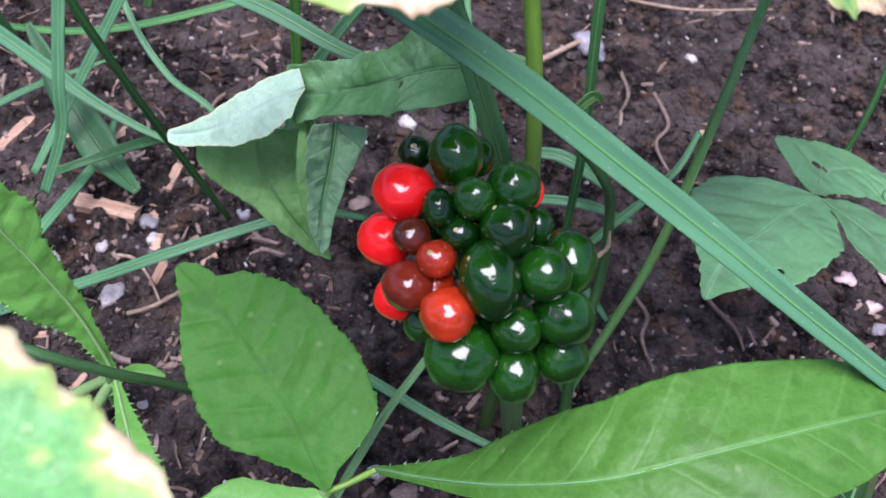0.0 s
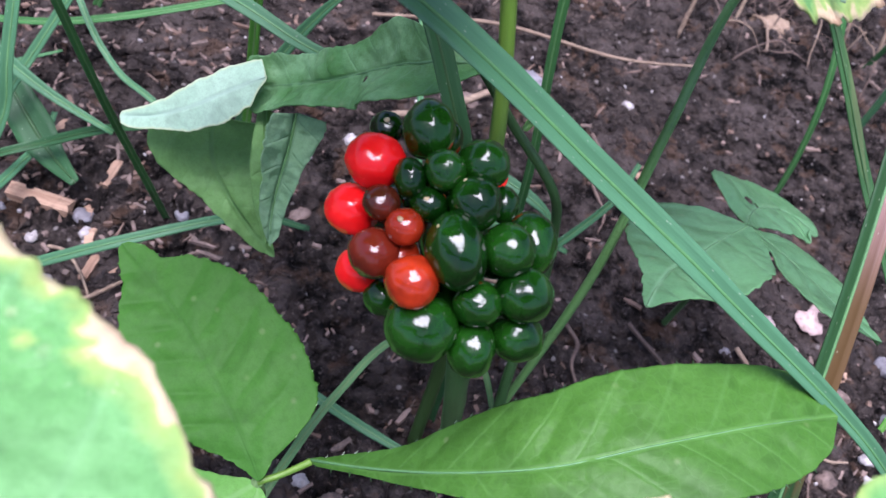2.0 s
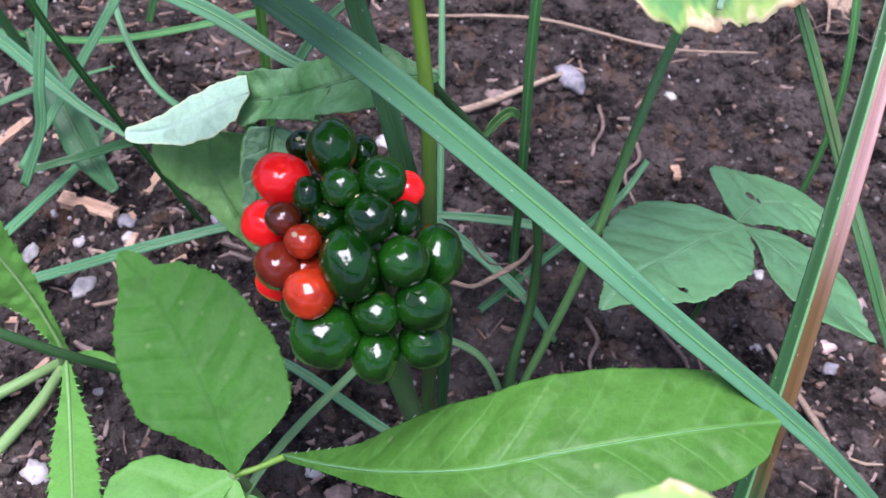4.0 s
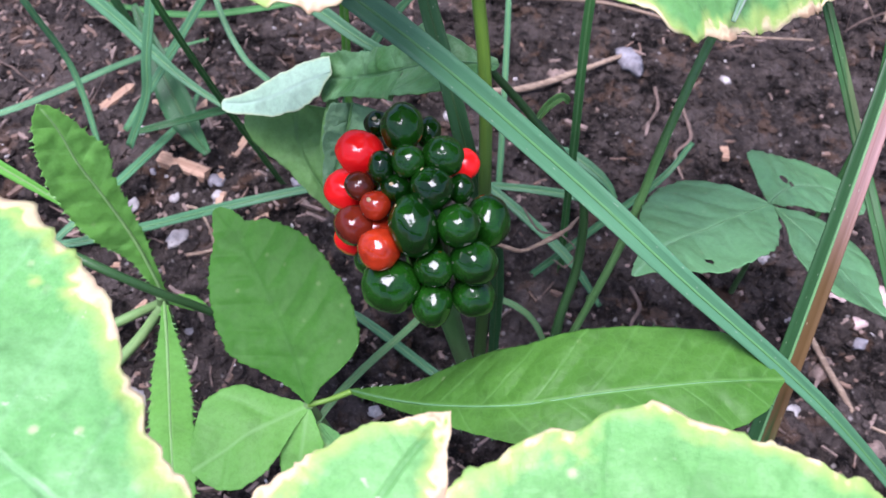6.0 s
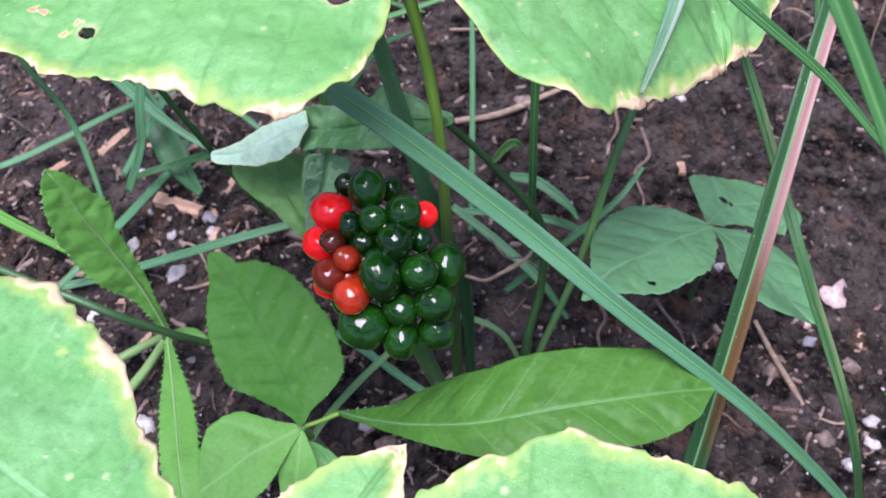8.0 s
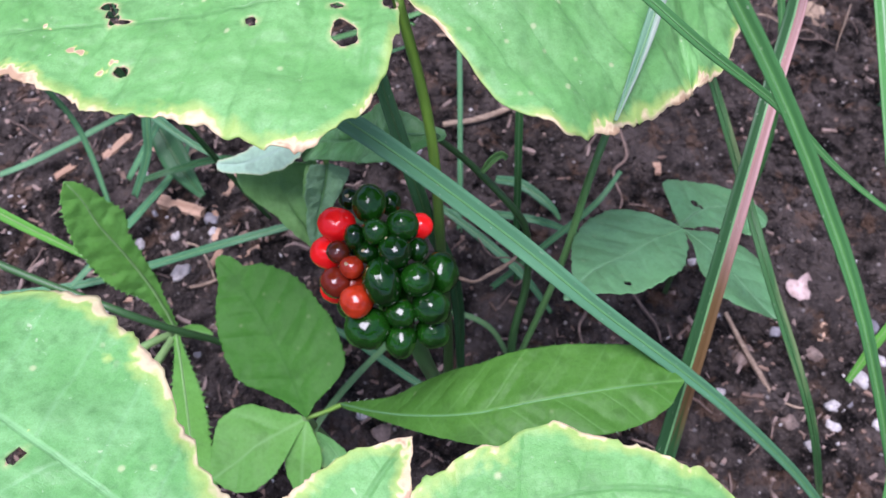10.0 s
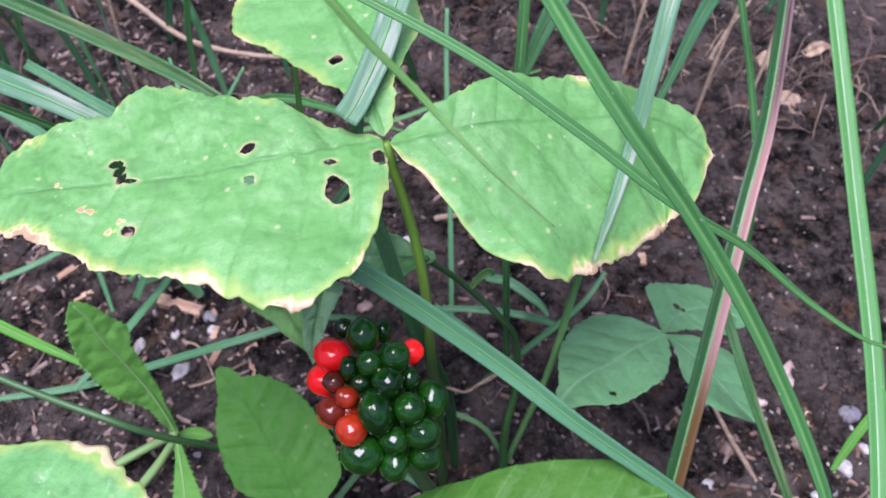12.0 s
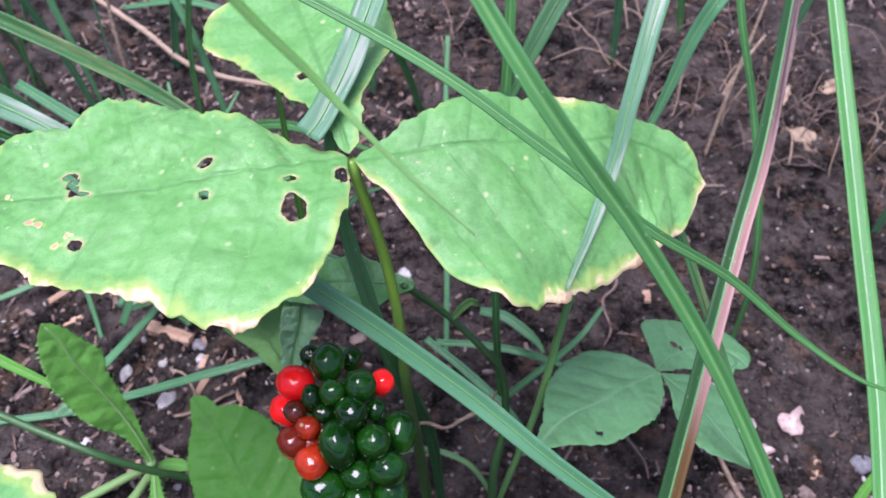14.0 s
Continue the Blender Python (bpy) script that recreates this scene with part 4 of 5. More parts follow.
# ---- the wilted leaf behind the berries ----
def wilted_leaf():
    top = thing("wilted_leaf", "wilted folded leaf, pale underside turned up, on a bent stalk", "leaf")
    stem("stalk", [(39, 37, -6), (36, 45, 27), (37, 54.6, 50.8), (34, 59.5, 74), (28.2, 57.6, 90.5), (14.4, 59.5, 106), (3, 55, 124)], (1.8, 1.6, 1.4, 1.3, 1.2, 1.1, 0.9), STEM_GRASS, top)
    leaf("curled_tip", [(17, 58, 106), (19, 60, 109), (21.5, 62, 110.5), (23.5, 62.5, 109)], (0, -0.4, 0.9), (0.5, 0.9, 1.0, 0.6), (0.5, 0.8, 0.9, 0.5), LEAF_LIMP, top, "small curled leaf remnant", nu=24, nv=12, fold=0.6, seed=71.0)
    leaf("blade", [(6, 56.5, 123), (-1.1, 55.9, 122.6), (-8.4, 56.5, 119.6), (-16.7, 61.6, 110.3), (-25.7, 64.9, 101.2), (-34.5, 69.7, 93.0), (-42.6, 73.4, 86.1)], [(0.1, -0.4, 0.9), (0.15, -0.4, 0.9), (0.25, -0.45, 0.85), (0.3, -0.5, 0.8)],
         (1.2, 3.0, 6.2, 7.8, 9.8, 10.8, 9.8, 8.6, 7.0, 6.4, 6.6, 7.2, 7.0, 6.8, 6.4, 6.0), (1.2, 2.6, 4.6, 6.4, 8.0, 9.0, 8.6, 7.4, 7.0, 7.2, 7.6, 7.4, 6.8, 6.6, 6.6, 6.0), LEAF_DARK, top, "mottled puckered leaf blade",
         ripple=2.4, ragged=0.7, nu=110, nv=48, seed=73.0, quilt=(0.4, 7.0, 0.8), fold=0.22, base_taper=0.01, tip_taper=0.01, holes=((30, 2.0, 0.9, 0.8),), rib=(0.3, STEM_RIB))
    leaf("turned_tip", [(-71.9, 66.0, 75.4), (-64.1, 65.1, 78.6), (-56.4, 65.7, 82.9), (-49.2, 67.4, 87.8), (-43.3, 68.7, 91.9), (-39.6, 69.5, 94.2)], (-0.37, -0.55, 0.75),
         (0.9, 1.5, 2.0, 2.6, 3.2, 3.6, 4.2, 4.8, 5.2, 5.4, 5.5, 5.6, 5.4, 5.0, 4.8), (1.6, 2.8, 2.9, 3.0, 3.6, 4.2, 5.0, 5.6, 6.0, 6.2, 6.2, 5.8, 5.0, 2.2, 0.4), LEAF_PALE, top, "pale silvery underside of the folded tip",
         ripple=0.9, ragged=0.7, nu=80, nv=32, seed=75.0, fold=-0.12, base_taper=0.004, tip_taper=0.004)
    leaf("hanging_flap", [(-51.5, 71.5, 75.0), (-50.4, 65.9, 67.0), (-45.8, 61.5, 60.6), (-39.1, 57.2, 54.4), (-31.6, 53.3, 48.8)], (0.0, -0.8, 0.55),
         (14.2, 13.2, 12.6, 12.2, 11.2, 9.8, 8.2, 6.8, 5.2, 3.6, 2.4, 2.0, 0.4), (14.0, 14.6, 14.4, 12.4, 9.0, 6.8, 5.4, 4.4, 3.6, 3.0, 2.6, 1.8, 0.4), LEAF_LIMP, top, "limp hanging half of the blade",
         ripple=2.2, ragged=1.2, nu=70, nv=36, seed=77.0, base_taper=0.001, tip_taper=0.02)
    leaf("inner_fold", [(-31.1, 60.6, 94.0), (-31.3, 56.0, 88.1), (-32.2, 49.7, 81.5), (-32.3, 44.4, 75.8), (-31.5, 40.5, 71.4)], (0.15, -0.7, 0.65),
         (6.4, 6.8, 6.0, 5.0, 4.4, 3.8, 3.4, 3.0, 2.8, 2.4, 2.2, 1.8, 0.4), (4.5, 5.4, 6.0, 5.8, 5.4, 4.8, 4.2, 3.6, 3.2, 2.8, 1.8, 1.0, 0.4), LEAF_FOLD, top, "grey-green curled fold",
         ripple=2.2, ragged=0.9, nu=70, nv=32, seed=79.0, fold=0.5, base_taper=0.01, rib=(0.35, STEM_FRESH))
    leaf("inner_fold", [(-38.5, 67.5, 86.0), (-36.5, 59.5, 79.0), (-35.0, 52.0, 71.0), (-33.0, 46.0, 64.0)], (-0.35, -0.7, 0.6),
         (2.0, 3.4, 3.2, 2.4, 0.5), (2.0, 3.2, 3.4, 2.2, 0.5), LEAF_LIMP, top, "narrow shaded fold", ripple=1.6, ragged=0.8, nu=40, nv=20, seed=83.0, fold=0.6)


wilted_leaf()


# ---- grass ----
GRASS = "grass blades"
RIB = {"dark_blade": STEM_GRASS, "speckled_blade": STEM_GRASS, "leaning_blade": STEM_SOFT, "green_blade": STEM_RIB, "blue_green_blade": STEM_RIB, "flushed_blade": STEM_RIB, "striped_blade": STEM_WHITE, "drying_blade": STEM_RIB}


def grass(label, points, widths, material, **more):
    top = thing("grass_shoot", label, "grass", GRASS)
    widths = [w * 0.72 for w in widths]
    blade("lamina", points, widths, material, top, **more)
    ridge = [Vector(p) for p in points]
    face = Vector(more.get("face", (0, -0.5, 0.85))).normalized()
    stem("midrib", [p + face * 0.1 for p in ridge], [0.055 * w + 0.04 for w in widths], RIB.get(material.name, STEM_PALE), top, sides=6, count=48)
    return top


def culm(label, points, radii, material):
    """A round grass stem with a swollen joint."""
    top = thing("grass_shoot", label, "grass", GRASS)
    stem("stalk", points, radii, material, top)
    a, b = Vector(points[-3]), Vector(points[-2])
    way = (b - a).normalized()
    stem("joint", [a.lerp(b, 0.5) - way * 1.6, a.lerp(b, 0.5), a.lerp(b, 0.5) + way * 1.6], (radii[-2] * 0.9, radii[-2] * 1.3, radii[-2] * 0.9), STEM_MID, top, count=8)
    return top


grass("long blue-green grass blade leaning across the berries", [(-59.5, 37.1, 175.7), (-14, 29.6, 157), (24.9, 21.5, 134.6), (52.5, 11.8, 121), (96.8, 2.2, 91.8), (137.1, -5.8, 48.9), (163, -15.3, -6.9)],
      (3.2, 7.4, 7.2, 5.4, 3.8, 3.2, 2.8), BLADE_LONG, fold=0.55)
grass("arching mid-green grass blade hanging close overhead", [(12.3, 16.7, 279.4), (34.1, -2, 261), (52.6, -9.1, 241.2), (68.5, -17.5, 222), (84.2, -32, 201), (104.9, -49.7, 159.9), (124.4, -60, 94.9), (138, -61, -6)],
      (2.4, 3.4, 3.0, 1.7, 1.1, 1.0, 1.2, 1.2), BLADE_GREEN, fold=0.95)
grass("thin green grass blade bending down", [(-57.4, 53.5, 242), (6.0, 42.0, 223.4), (34.6, 34.9, 211.3), (58.3, 31.4, 196.1), (79.8, 37, 176.5), (100.2, 38.0, 157.5), (120.8, 37, 144.5), (141.6, 43.0, 134)],
      (1.4, 2.4, 3.0, 3.2, 3.0, 2.6, 1.6, 0.4), BLADE_GREEN, fold=0.4)
grass("wide grass blade flushed pink along one half", [(76, -74, -8), (79.8, -38.3, 34), (82.9, -3.1, 73.4), (85.5, 35.1, 115), (89.6, 73.7, 144), (94.5, 104, 154), (104.0, 175.2, 158), (111.8, 217.5, 153)],
      (6.5, 7.6, 7.8, 7.4, 6.8, 6.4, 6.0, 5.5), BLADE_PINK, fold=0.75, face=(-0.2, -0.5, 0.8))
grass("upright bright grass blade with a white midrib", [(104, 195, 180), (112.5, 156, 162), (127.6, 99.5, 130), (140, 50, 103), (146.5, 1.8, 77.5), (150, -30, 40), (152, -50, -4)], (5, 6.6, 7.4, 7.6, 7.4, 7.0, 6.0), BLADE_STRIPE, fold=0.3)
grass("narrow speckled grass blade", [(66.8, 104, 142.5), (71.5, 90.4, 139), (82.2, 75.5, 126), (94.0, 60.6, 110), (105, 42.2, 97), (128.9, 18.6, 61.9), (157, 10, -4)], (2.0, 3.6, 4.2, 4.2, 3.8, 3.4, 2.6), BLADE_SPECK, fold=0.3)
grass("dark grass blade behind the berries", [(-16.9, 83.2, 188.7), (-17.8, 64.5, 158), (-12.2, 56.6, 141.5), (-4.3, 45.5, 129.8), (4.0, 36.4, 112.8), (14.4, 37.7, 70), (19.7, 39.8, -4)], (3.0, 5.0, 5.6, 5.6, 5.2, 4.4, 3.6), BLADE_DARK, fold=0.5)
grass("drying grey-green grass blade lying over a leaflet", [(63.5, 135.6, 228), (56.5, 95, 208), (53.6, 73.5, 191.5), (51.8, 60, 178), (49.2, 46, 172.8), (46, 30.5, 171.6)], (6.0, 7.2, 6.8, 5.6, 4.4, 1.0), BLADE_DRYING, fold=0.18)
grass("folded grey-green grass blade resting on a leaflet", [(-4, 104, 216), (-8, 74, 203), (-10, 62, 197), (-13, 50.5, 192), (-15, 46, 190.3)], (6.5, 7.8, 8.8, 9.2, 8.4), BLADE_DRYING, fold=0.3)
grass("thin grass tip hanging near the lens", [(-10, -10, 296), (1.9, -13.4, 279.5), (10.9, -12.9, 267.3), (20, -15.5, 259), (31, -19, 251.4)], (1.4, 1.4, 1.2, 0.9, 0.2), BLADE_BRIGHT, fold=0.3)
culm("smooth green grass stem standing behind the berries", [(69, 102.7, 145.6), (56, 85.8, 130), (49.5, 66.9, 108), (46.5, 54.1, 66.7), (40.5, 47, 14), (39, 45, -4)], (0.9, 1.1, 1.2, 1.2, 1.2, 1.1), STEM_FRESH)
grass("blue-green grass blade tip hanging behind a leaflet", [(92, 165, 212), (76, 122, 192), (69, 112, 178), (64, 103, 158), (60, 98, 146)], (4.0, 6.0, 6.2, 4.5, 1.5), BLADE_BLUE, fold=0.4)
grass("upright green grass stem", [(17.7, 124.6, 202.1), (21.4, 108.8, 161.8), (23.4, 94.7, 112.3), (28.3, 82, 70.3), (32.1, 82, 29.3), (36, 82, -5)], (3.5, 4.2, 3.4, 3.2, 3.2, 3.0), BLADE_GREEN, fold=0.5)
grass("broad mottled grass blade", [(52, 160, 205), (31.4, 122, 171.7), (23.5, 106, 154), (20, 99, 142)], (5, 8.5, 7.5, 2), BLADE_DARK, fold=0.4)
grass("thin bright grass blade", [(80, 185, 180), (87.5, 163, 151.8), (99.3, 149, 123.5), (109.8, 130, 93.8), (117, 122, 55), (120, 120, -4)], (2, 3.4, 3.4, 3.0, 2.6, 2.0), BLADE_GREEN, fold=0.4)
grass("straight dark grass blade crossing behind the leaves", [(-200, 128, 165), (-148, 108, 157), (-109, 99.6, 150), (-73.4, 88, 148), (-45, 78, 140)], (5, 6, 6.4, 6.0, 3.0), BLADE_SPECK, fold=0.9)
grass("wide pale bluish grass blade", [(-190, 92, 160), (-133.8, 73, 160), (-118.6, 68.7, 159.4), (-100.8, 64.6, 158.2), (-76, 60, 150), (-60, 55, 138)], (7, 9, 9.2, 8.6, 6, 1.5), BLADE_DRYING, fold=0.25)
culm("round dark green grass stem sloping behind the seedling", [(-184.7, 33.6, 81), (-134.8, 18.0, 76), (-92, 10.5, 71), (-74.1, 12.2, 58), (-60.8, 18.7, 37.8), (-44, 23.0, 12), (-36, 27.5, -5)], (1.1, 1.15, 1.2, 1.25, 1.25, 1.2, 1.2), STEM_GRASS)
grass("bright yellow-green grass blade", [(-190, 40, 94), (-150, 37, 79), (-128, 35, 66), (-112, 34, 55), (-102, 33, 47)], (5, 5.4, 5.4, 4.2, 0.6), BLADE_BRIGHT, fold=0.35)
grass("pale grass blade lying on the soil", [(-173.6, 33, 3), (-135.3, 46, 4), (-108.6, 58, 8), (-74, 69, 21), (-44.1, 84, 22), (-26, 96, 6)], (3, 4, 4.4, 4.4, 3.8, 2.4), BLADE_BLUE, fold=0.2)
grass("short grass blade lying on the soil", [(-132.2, 40.0, 14), (-121.5, 66.8, 15), (-112, 104.5, 10), (-113, 121.4, 7)], (3, 4.5, 4.2, 2.4), BLADE_BLUE, fold=0.25)
grass("broad grass blade behind the litter", [(-235, 160, 52), (-180, 140, 46), (-140, 120, 44), (-106, 101, 40), (-85, 95, 34)], (5, 6, 6.4, 6, 2), BLADE_BLUE, fold=0.35)
grass("upright bent grass blade", [(-107.2, 117, 96), (-108.5, 92, 61.5), (-109.5, 85, 46), (-116.7, 77.2, 26.6)], (4, 4.6, 4.6, 4.0), BLADE_BLUE, fold=0.4)
grass("dark grass blade lying across", [(-121, 88, 20), (-108, 97, 20), (-89, 97, 32), (-76, 94, 40)], (3, 4, 4, 1.5), BLADE_DARK, fold=0.5)
grass("thin curved grass blade", [(-164.4, 104.4, 90.6), (-156.1, 102.4, 59.6), (-148.0, 101.9, 29.2), (-136, 84, 3), (-133, 77, -1)], (2, 3, 3.2, 3, 2), BLADE_BLUE, fold=0.4)
grass("thin grass blade lying on the litter", [(-200, 76, 8), (-178, 92, 8), (-161, 108, 9), (-142, 129, 9), (-120, 150, 6)], (2.4, 3.2, 3.4, 3, 1), BLADE_BLUE, fold=0.3)
grass("thin green grass stem leaning over", [(-104.2, 43.3, 182.4), (-89, 60, 145), (-82.8, 66.5, 106.3), (-78.4, 77.6, 62.4), (-72, 88, 18.5), (-70, 95, -4)], (2.0, 2.4, 2.6, 2.8, 2.8, 2.6), BLADE_GREEN, fold=0.7)
grass("bluish grass blade reaching behind the wilted leaf", [(-158, 128, 100), (-106, 108, 96), (-56, 90, 98), (-30, 80, 95), (-8, 80, 92)], (5, 6, 6.4, 5.5, 2), BLADE_BLUE, fold=0.35)
grass("slim pale green grass stem", [(-13, 205, 84), (-9.0, 183.1, 65.3), (-1.3, 149.0, 38), (5.2, 117.6, 16), (9.2, 97, -4)], (2.2, 2.4, 2.6, 2.8, 2.6), BLADE_BLUE, fold=0.6)
grass("pale green grass blade rising behind the seedling", [(-24, -12, 44), (-18.9, 1.2, 46), (-9.5, 26, 35), (4.2, 46, 33), (25.7, 47.5, 29), (40, 46, -3)], (2.4, 2.8, 2.8, 2.6, 2.4, 2.2), BLADE_PALE, fold=0.3)
grass("pale grass blade lying under the seedling", [(-44, 50, 4), (-25, 44, 5), (2, 31, 6), (22, 24, 4)], (2.5, 4, 4, 2.5), BLADE_BLUE, fold=0.2)


# ---- litter on the soil ----
def on_soil(x, y, lift=0.0):
    return ground_height(x, y) + lift


def pebble(x, y, size, material, label, seed):
    r = random.Random(seed)
    a = r.random() * math.tau
    axes = (Vector((math.cos(a), math.sin(a), 0)), Vector((-math.sin(a), math.cos(a), 0)), Vector((0, 0, 1)))
    ob = lump((x, y, on_soil(x, y, size[2] * 0.35)), size, material, "pebble", rings=9, rough=0.45, axes=axes, seed=seed * 3.7)
    return tagged(ob, label, "stone", "pebbles on the soil")


WHITE = "small angular pale pebble lying on dark soil"
pebble(-99, 62, (4.2, 3.4, 2.6), PALE_STONE, "pale translucent quartz pebble lying on dark soil", 1)
pebble(-89, 1, (4.4, 3.6, 3.0), PALE_STONE, "chalky white pebble lying on dark soil", 2)
pebble(-119, 70, (4.6, 2.0, 1.6), PALE_STONE, "thin white stone flake lying on dark soil", 3)
pebble(-122, 37, (3.4, 2.2, 1.6), PALE_STONE, WHITE, 4)
pebble(46, 188, (5.0, 7.5, 3.5), GREY_STONE, "flat grey-blue stone lying on dark soil", 5)
pebble(118, 51, (3.2, 2.6, 2.4), PALE_STONE, WHITE, 6)
pebble(171, 66, (4.2, 3.4, 2.8), PALE_STONE, WHITE, 7)
pebble(176, 90, (4.4, 4.0, 3.0), GREY_STONE, "rounded grey pebble lying on dark soil", 8)
pebble(144, 42, (3.2, 3.0, 2.4), BROWN_STONE, "reddish-brown pebble lying on dark soil", 9)
pebble(161, 53, (3.0, 2.2, 2.0), PALE_STONE, WHITE, 10)
pebble(-5, 10, (4.2, 3.2, 2.0), BROWN_STONE, "pinkish-brown stone under the seedling", 11)
pebble(-14, 16, (2.4, 2.0, 1.8), PALE_STONE, WHITE, 12)
pebble(126, 66, (3.6, 2.8, 2.4), BROWN_STONE, "reddish-brown pebble lying on dark soil", 13)
pebble(139, 80, (2.6, 2.2, 1.8), GREY_STONE, "rounded grey pebble lying on dark soil", 14)
pebble(153, 72, (3.4, 2.6, 2.2), BROWN_STONE, "reddish-brown pebble lying on dark soil", 15)
pebble(118, 112, (2.6, 2.0, 1.8), PALE_STONE, WHITE, 16)
pebble(86, 190, (2.6, 2.2, 1.8), PALE_STONE, WHITE, 17)
pebble(-92, 82, (2.2, 2.0, 1.6), PALE_STONE, WHITE, 18)
pebble(-106, 77, (2.0, 1.8, 1.6), PALE_STONE, WHITE, 19)
pebble(-66, 96, (2.6, 2.0, 1.6), GREY_STONE, "rounded grey pebble lying on dark soil", 20)
pebble(-30, 104, (4.0, 3.0, 2.0), BROWN_STONE, "reddish-brown pebble lying on dark soil", 21)
pebble(20, 172, (5.5, 3.5, 2.2), BROWN_STONE, "pinkish-brown stone lying on dark soil", 22)
pebble(-18, 140, (3.4, 2.8, 2.2), PALE_STONE, WHITE, 23)
pebble(178, 48, (3.0, 2.6, 2.2), PALE_STONE, WHITE, 24)
pebble(152, 34, (2.6, 2.2, 2.0), PALE_STONE, WHITE, 25)


def scattered_pebbles():
    """Smaller stones in the bare soil beside the grass."""
    r = random.Random(41)
    kinds = ((BROWN_STONE, "small reddish-brown pebble half sunk in dark soil"), (GREY_STONE, "small grey pebble half sunk in dark soil"), (PALE_STONE, WHITE), (BROWN_STONE, "small reddish-brown pebble half sunk in dark soil"))
    for k in range(34):
        x, y = (r.uniform(92, 205), r.uniform(-8, 118)) if k < 24 else (r.uniform(-135, -20), r.uniform(20, 120))
        material, label = kinds[k % 4]
        q = 1.1 + 2.3 * r.random() ** 2
        pebble(x, y, (q, q * r.uniform(0.65, 0.95), q * r.uniform(0.55, 0.8)), material, label, 60 + k)


scattered_pebbles()


def chip(x, y, long, wide, high, turn, label, seed):
    """A splintered sliver of wood with uneven ends and split faces."""
    r = random.Random(seed)
    verts, faces, steps = [], [], 10
    for i in range(steps + 1):
        u = i / steps
        end = 1 - 0.5 * max(0, abs(u - 0.5) * 2 - 0.8) * 5 * r.random()
        for k, (a, b) in enumerate(((-1, -1), (0, -1.1), (1, -1), (1.05, 0.2), (0.7, 1), (-0.2, 1.15), (-0.9, 0.8))):
            verts.append((((u - 0.5) * long + r.uniform(-1, 1) * (0.6 if i in (0, steps) else 0.15)), a * wide / 2 * end + r.uniform(-0.12, 0.12), b * high / 2 * end + r.uniform(-0.1, 0.1)))
    for i in range(steps):
        for k in range(7):
            a, b = i * 7 + k, i * 7 + (k + 1) % 7
            faces.append((a, b, b + 7, a + 7))
    faces += [tuple(reversed(range(7))), tuple(range(steps * 7, steps * 7 + 7))]
    ob = build("wood_chip", verts, faces, WOOD, smooth=False)
    ob.matrix_world = pose(x * MM, y * MM, on_soil(x, y, high * 0.35) * MM, r.uniform(-6, 6), r.uniform(-5, 5), turn)
    return tagged(ob, label, "wood chip", "wood chips on the soil")


chip(-108, 91, 19, 6.0, 3.0, -8, "splintered tan wood chip lying on soil", 1)
chip(-94, 91, 3.4, 9.0, 2.4, 4, "short tan wood chip lying on soil", 2)
chip(-90, 80, 3.0, 8.0, 2.0, 12, "short tan wood chip lying on soil", 3)
chip(-161, 101, 14, 3.4, 2.0, 56, "thin weathered wood sliver lying on soil", 4)
chip(-152, 88, 12, 2.6, 1.6, 40, "thin weathered wood sliver lying on soil", 5)
chip(-70, 68, 8, 2.6, 1.6, -60, "thin weathered wood sliver lying on soil", 6)
chip(-60, 110, 14, 3.6, 2.0, 35, "weathered brown wood chip lying on soil", 7)
chip(-112, 120, 10, 3.0, 2.0, 70, "weathered brown wood chip lying on soil", 8)
chip(158, 84, 9, 2.4, 1.6, 75, "thin weathered wood sliver lying on soil", 9)
chip(88, 150, 3, 7, 1.8, 10, "short pale wood chip lying on soil", 10)

chip(-146, 116, 17, 4.0, 2.2, 62, "split tan wood chip lying on soil", 11)
chip(-128, 118, 15, 3.2, 2.0, 34, "split tan wood chip lying on soil", 12)
chip(-124, 126, 14, 2.4, 1.8, 30, "thin weathered wood sliver lying on soil", 13)
chip(-91, 106, 11, 3.2, 2.0, 82, "short tan wood chip lying on soil", 14)
chip(-87, 70, 9, 3.0, 1.8, 78, "short tan wood chip lying on soil", 15)
chip(-76, 74, 13, 2.0, 1.4, 44, "thin weathered wood sliver lying on soil", 16)
chip(-112, 46, 12, 2.2, 1.6, 14, "thin weathered wood sliver lying on soil", 17)
chip(-70, 44, 10, 2.8, 1.6, -12, "short pale wood chip lying on soil", 18)
chip(-100, 30, 9, 2.0, 1.4, 66, "thin weathered wood sliver lying on soil", 19)


def twig(points, radii, material, label, category="twig"):
    return tagged(stem("twig", points, radii, material, sides=7, count=30, knobs=0.25), label, category, "twigs and roots on the soil")


twig([(119, 84, 3), (126, 70, 3.5), (133, 59, 3), (138, 51, 2.5)], (0.9, 1.1, 1.2, 0.8), STRAW, "thin dry twig lying on soil")
twig([(137, 52, 2), (146, 49, 2.5), (153, 50, 2)], (0.5, 0.5, 0.3), STRAW, "short dry twig lying on soil")
twig([(-8, 154, 4), (10, 162, 4), (32, 179, 5), (44, 190, 4)], (1.4, 1.5, 1.3, 0.8), STRAW, "pale dry straw stem lying on soil")
twig([(-20, 205, 5), (30, 215, 6), (80, 212, 5), (120, 220, 4)], (0.7, 0.8, 0.7, 0.4), STRAW, "pale dry straw stem lying on soil")
twig([(82, 86, 2), (86, 80, 3), (92, 73, 3), (95, 66, 1)], (0.8, 0.8, 0.7, 0.4), ROOT, "curved brown rootlet on soil")
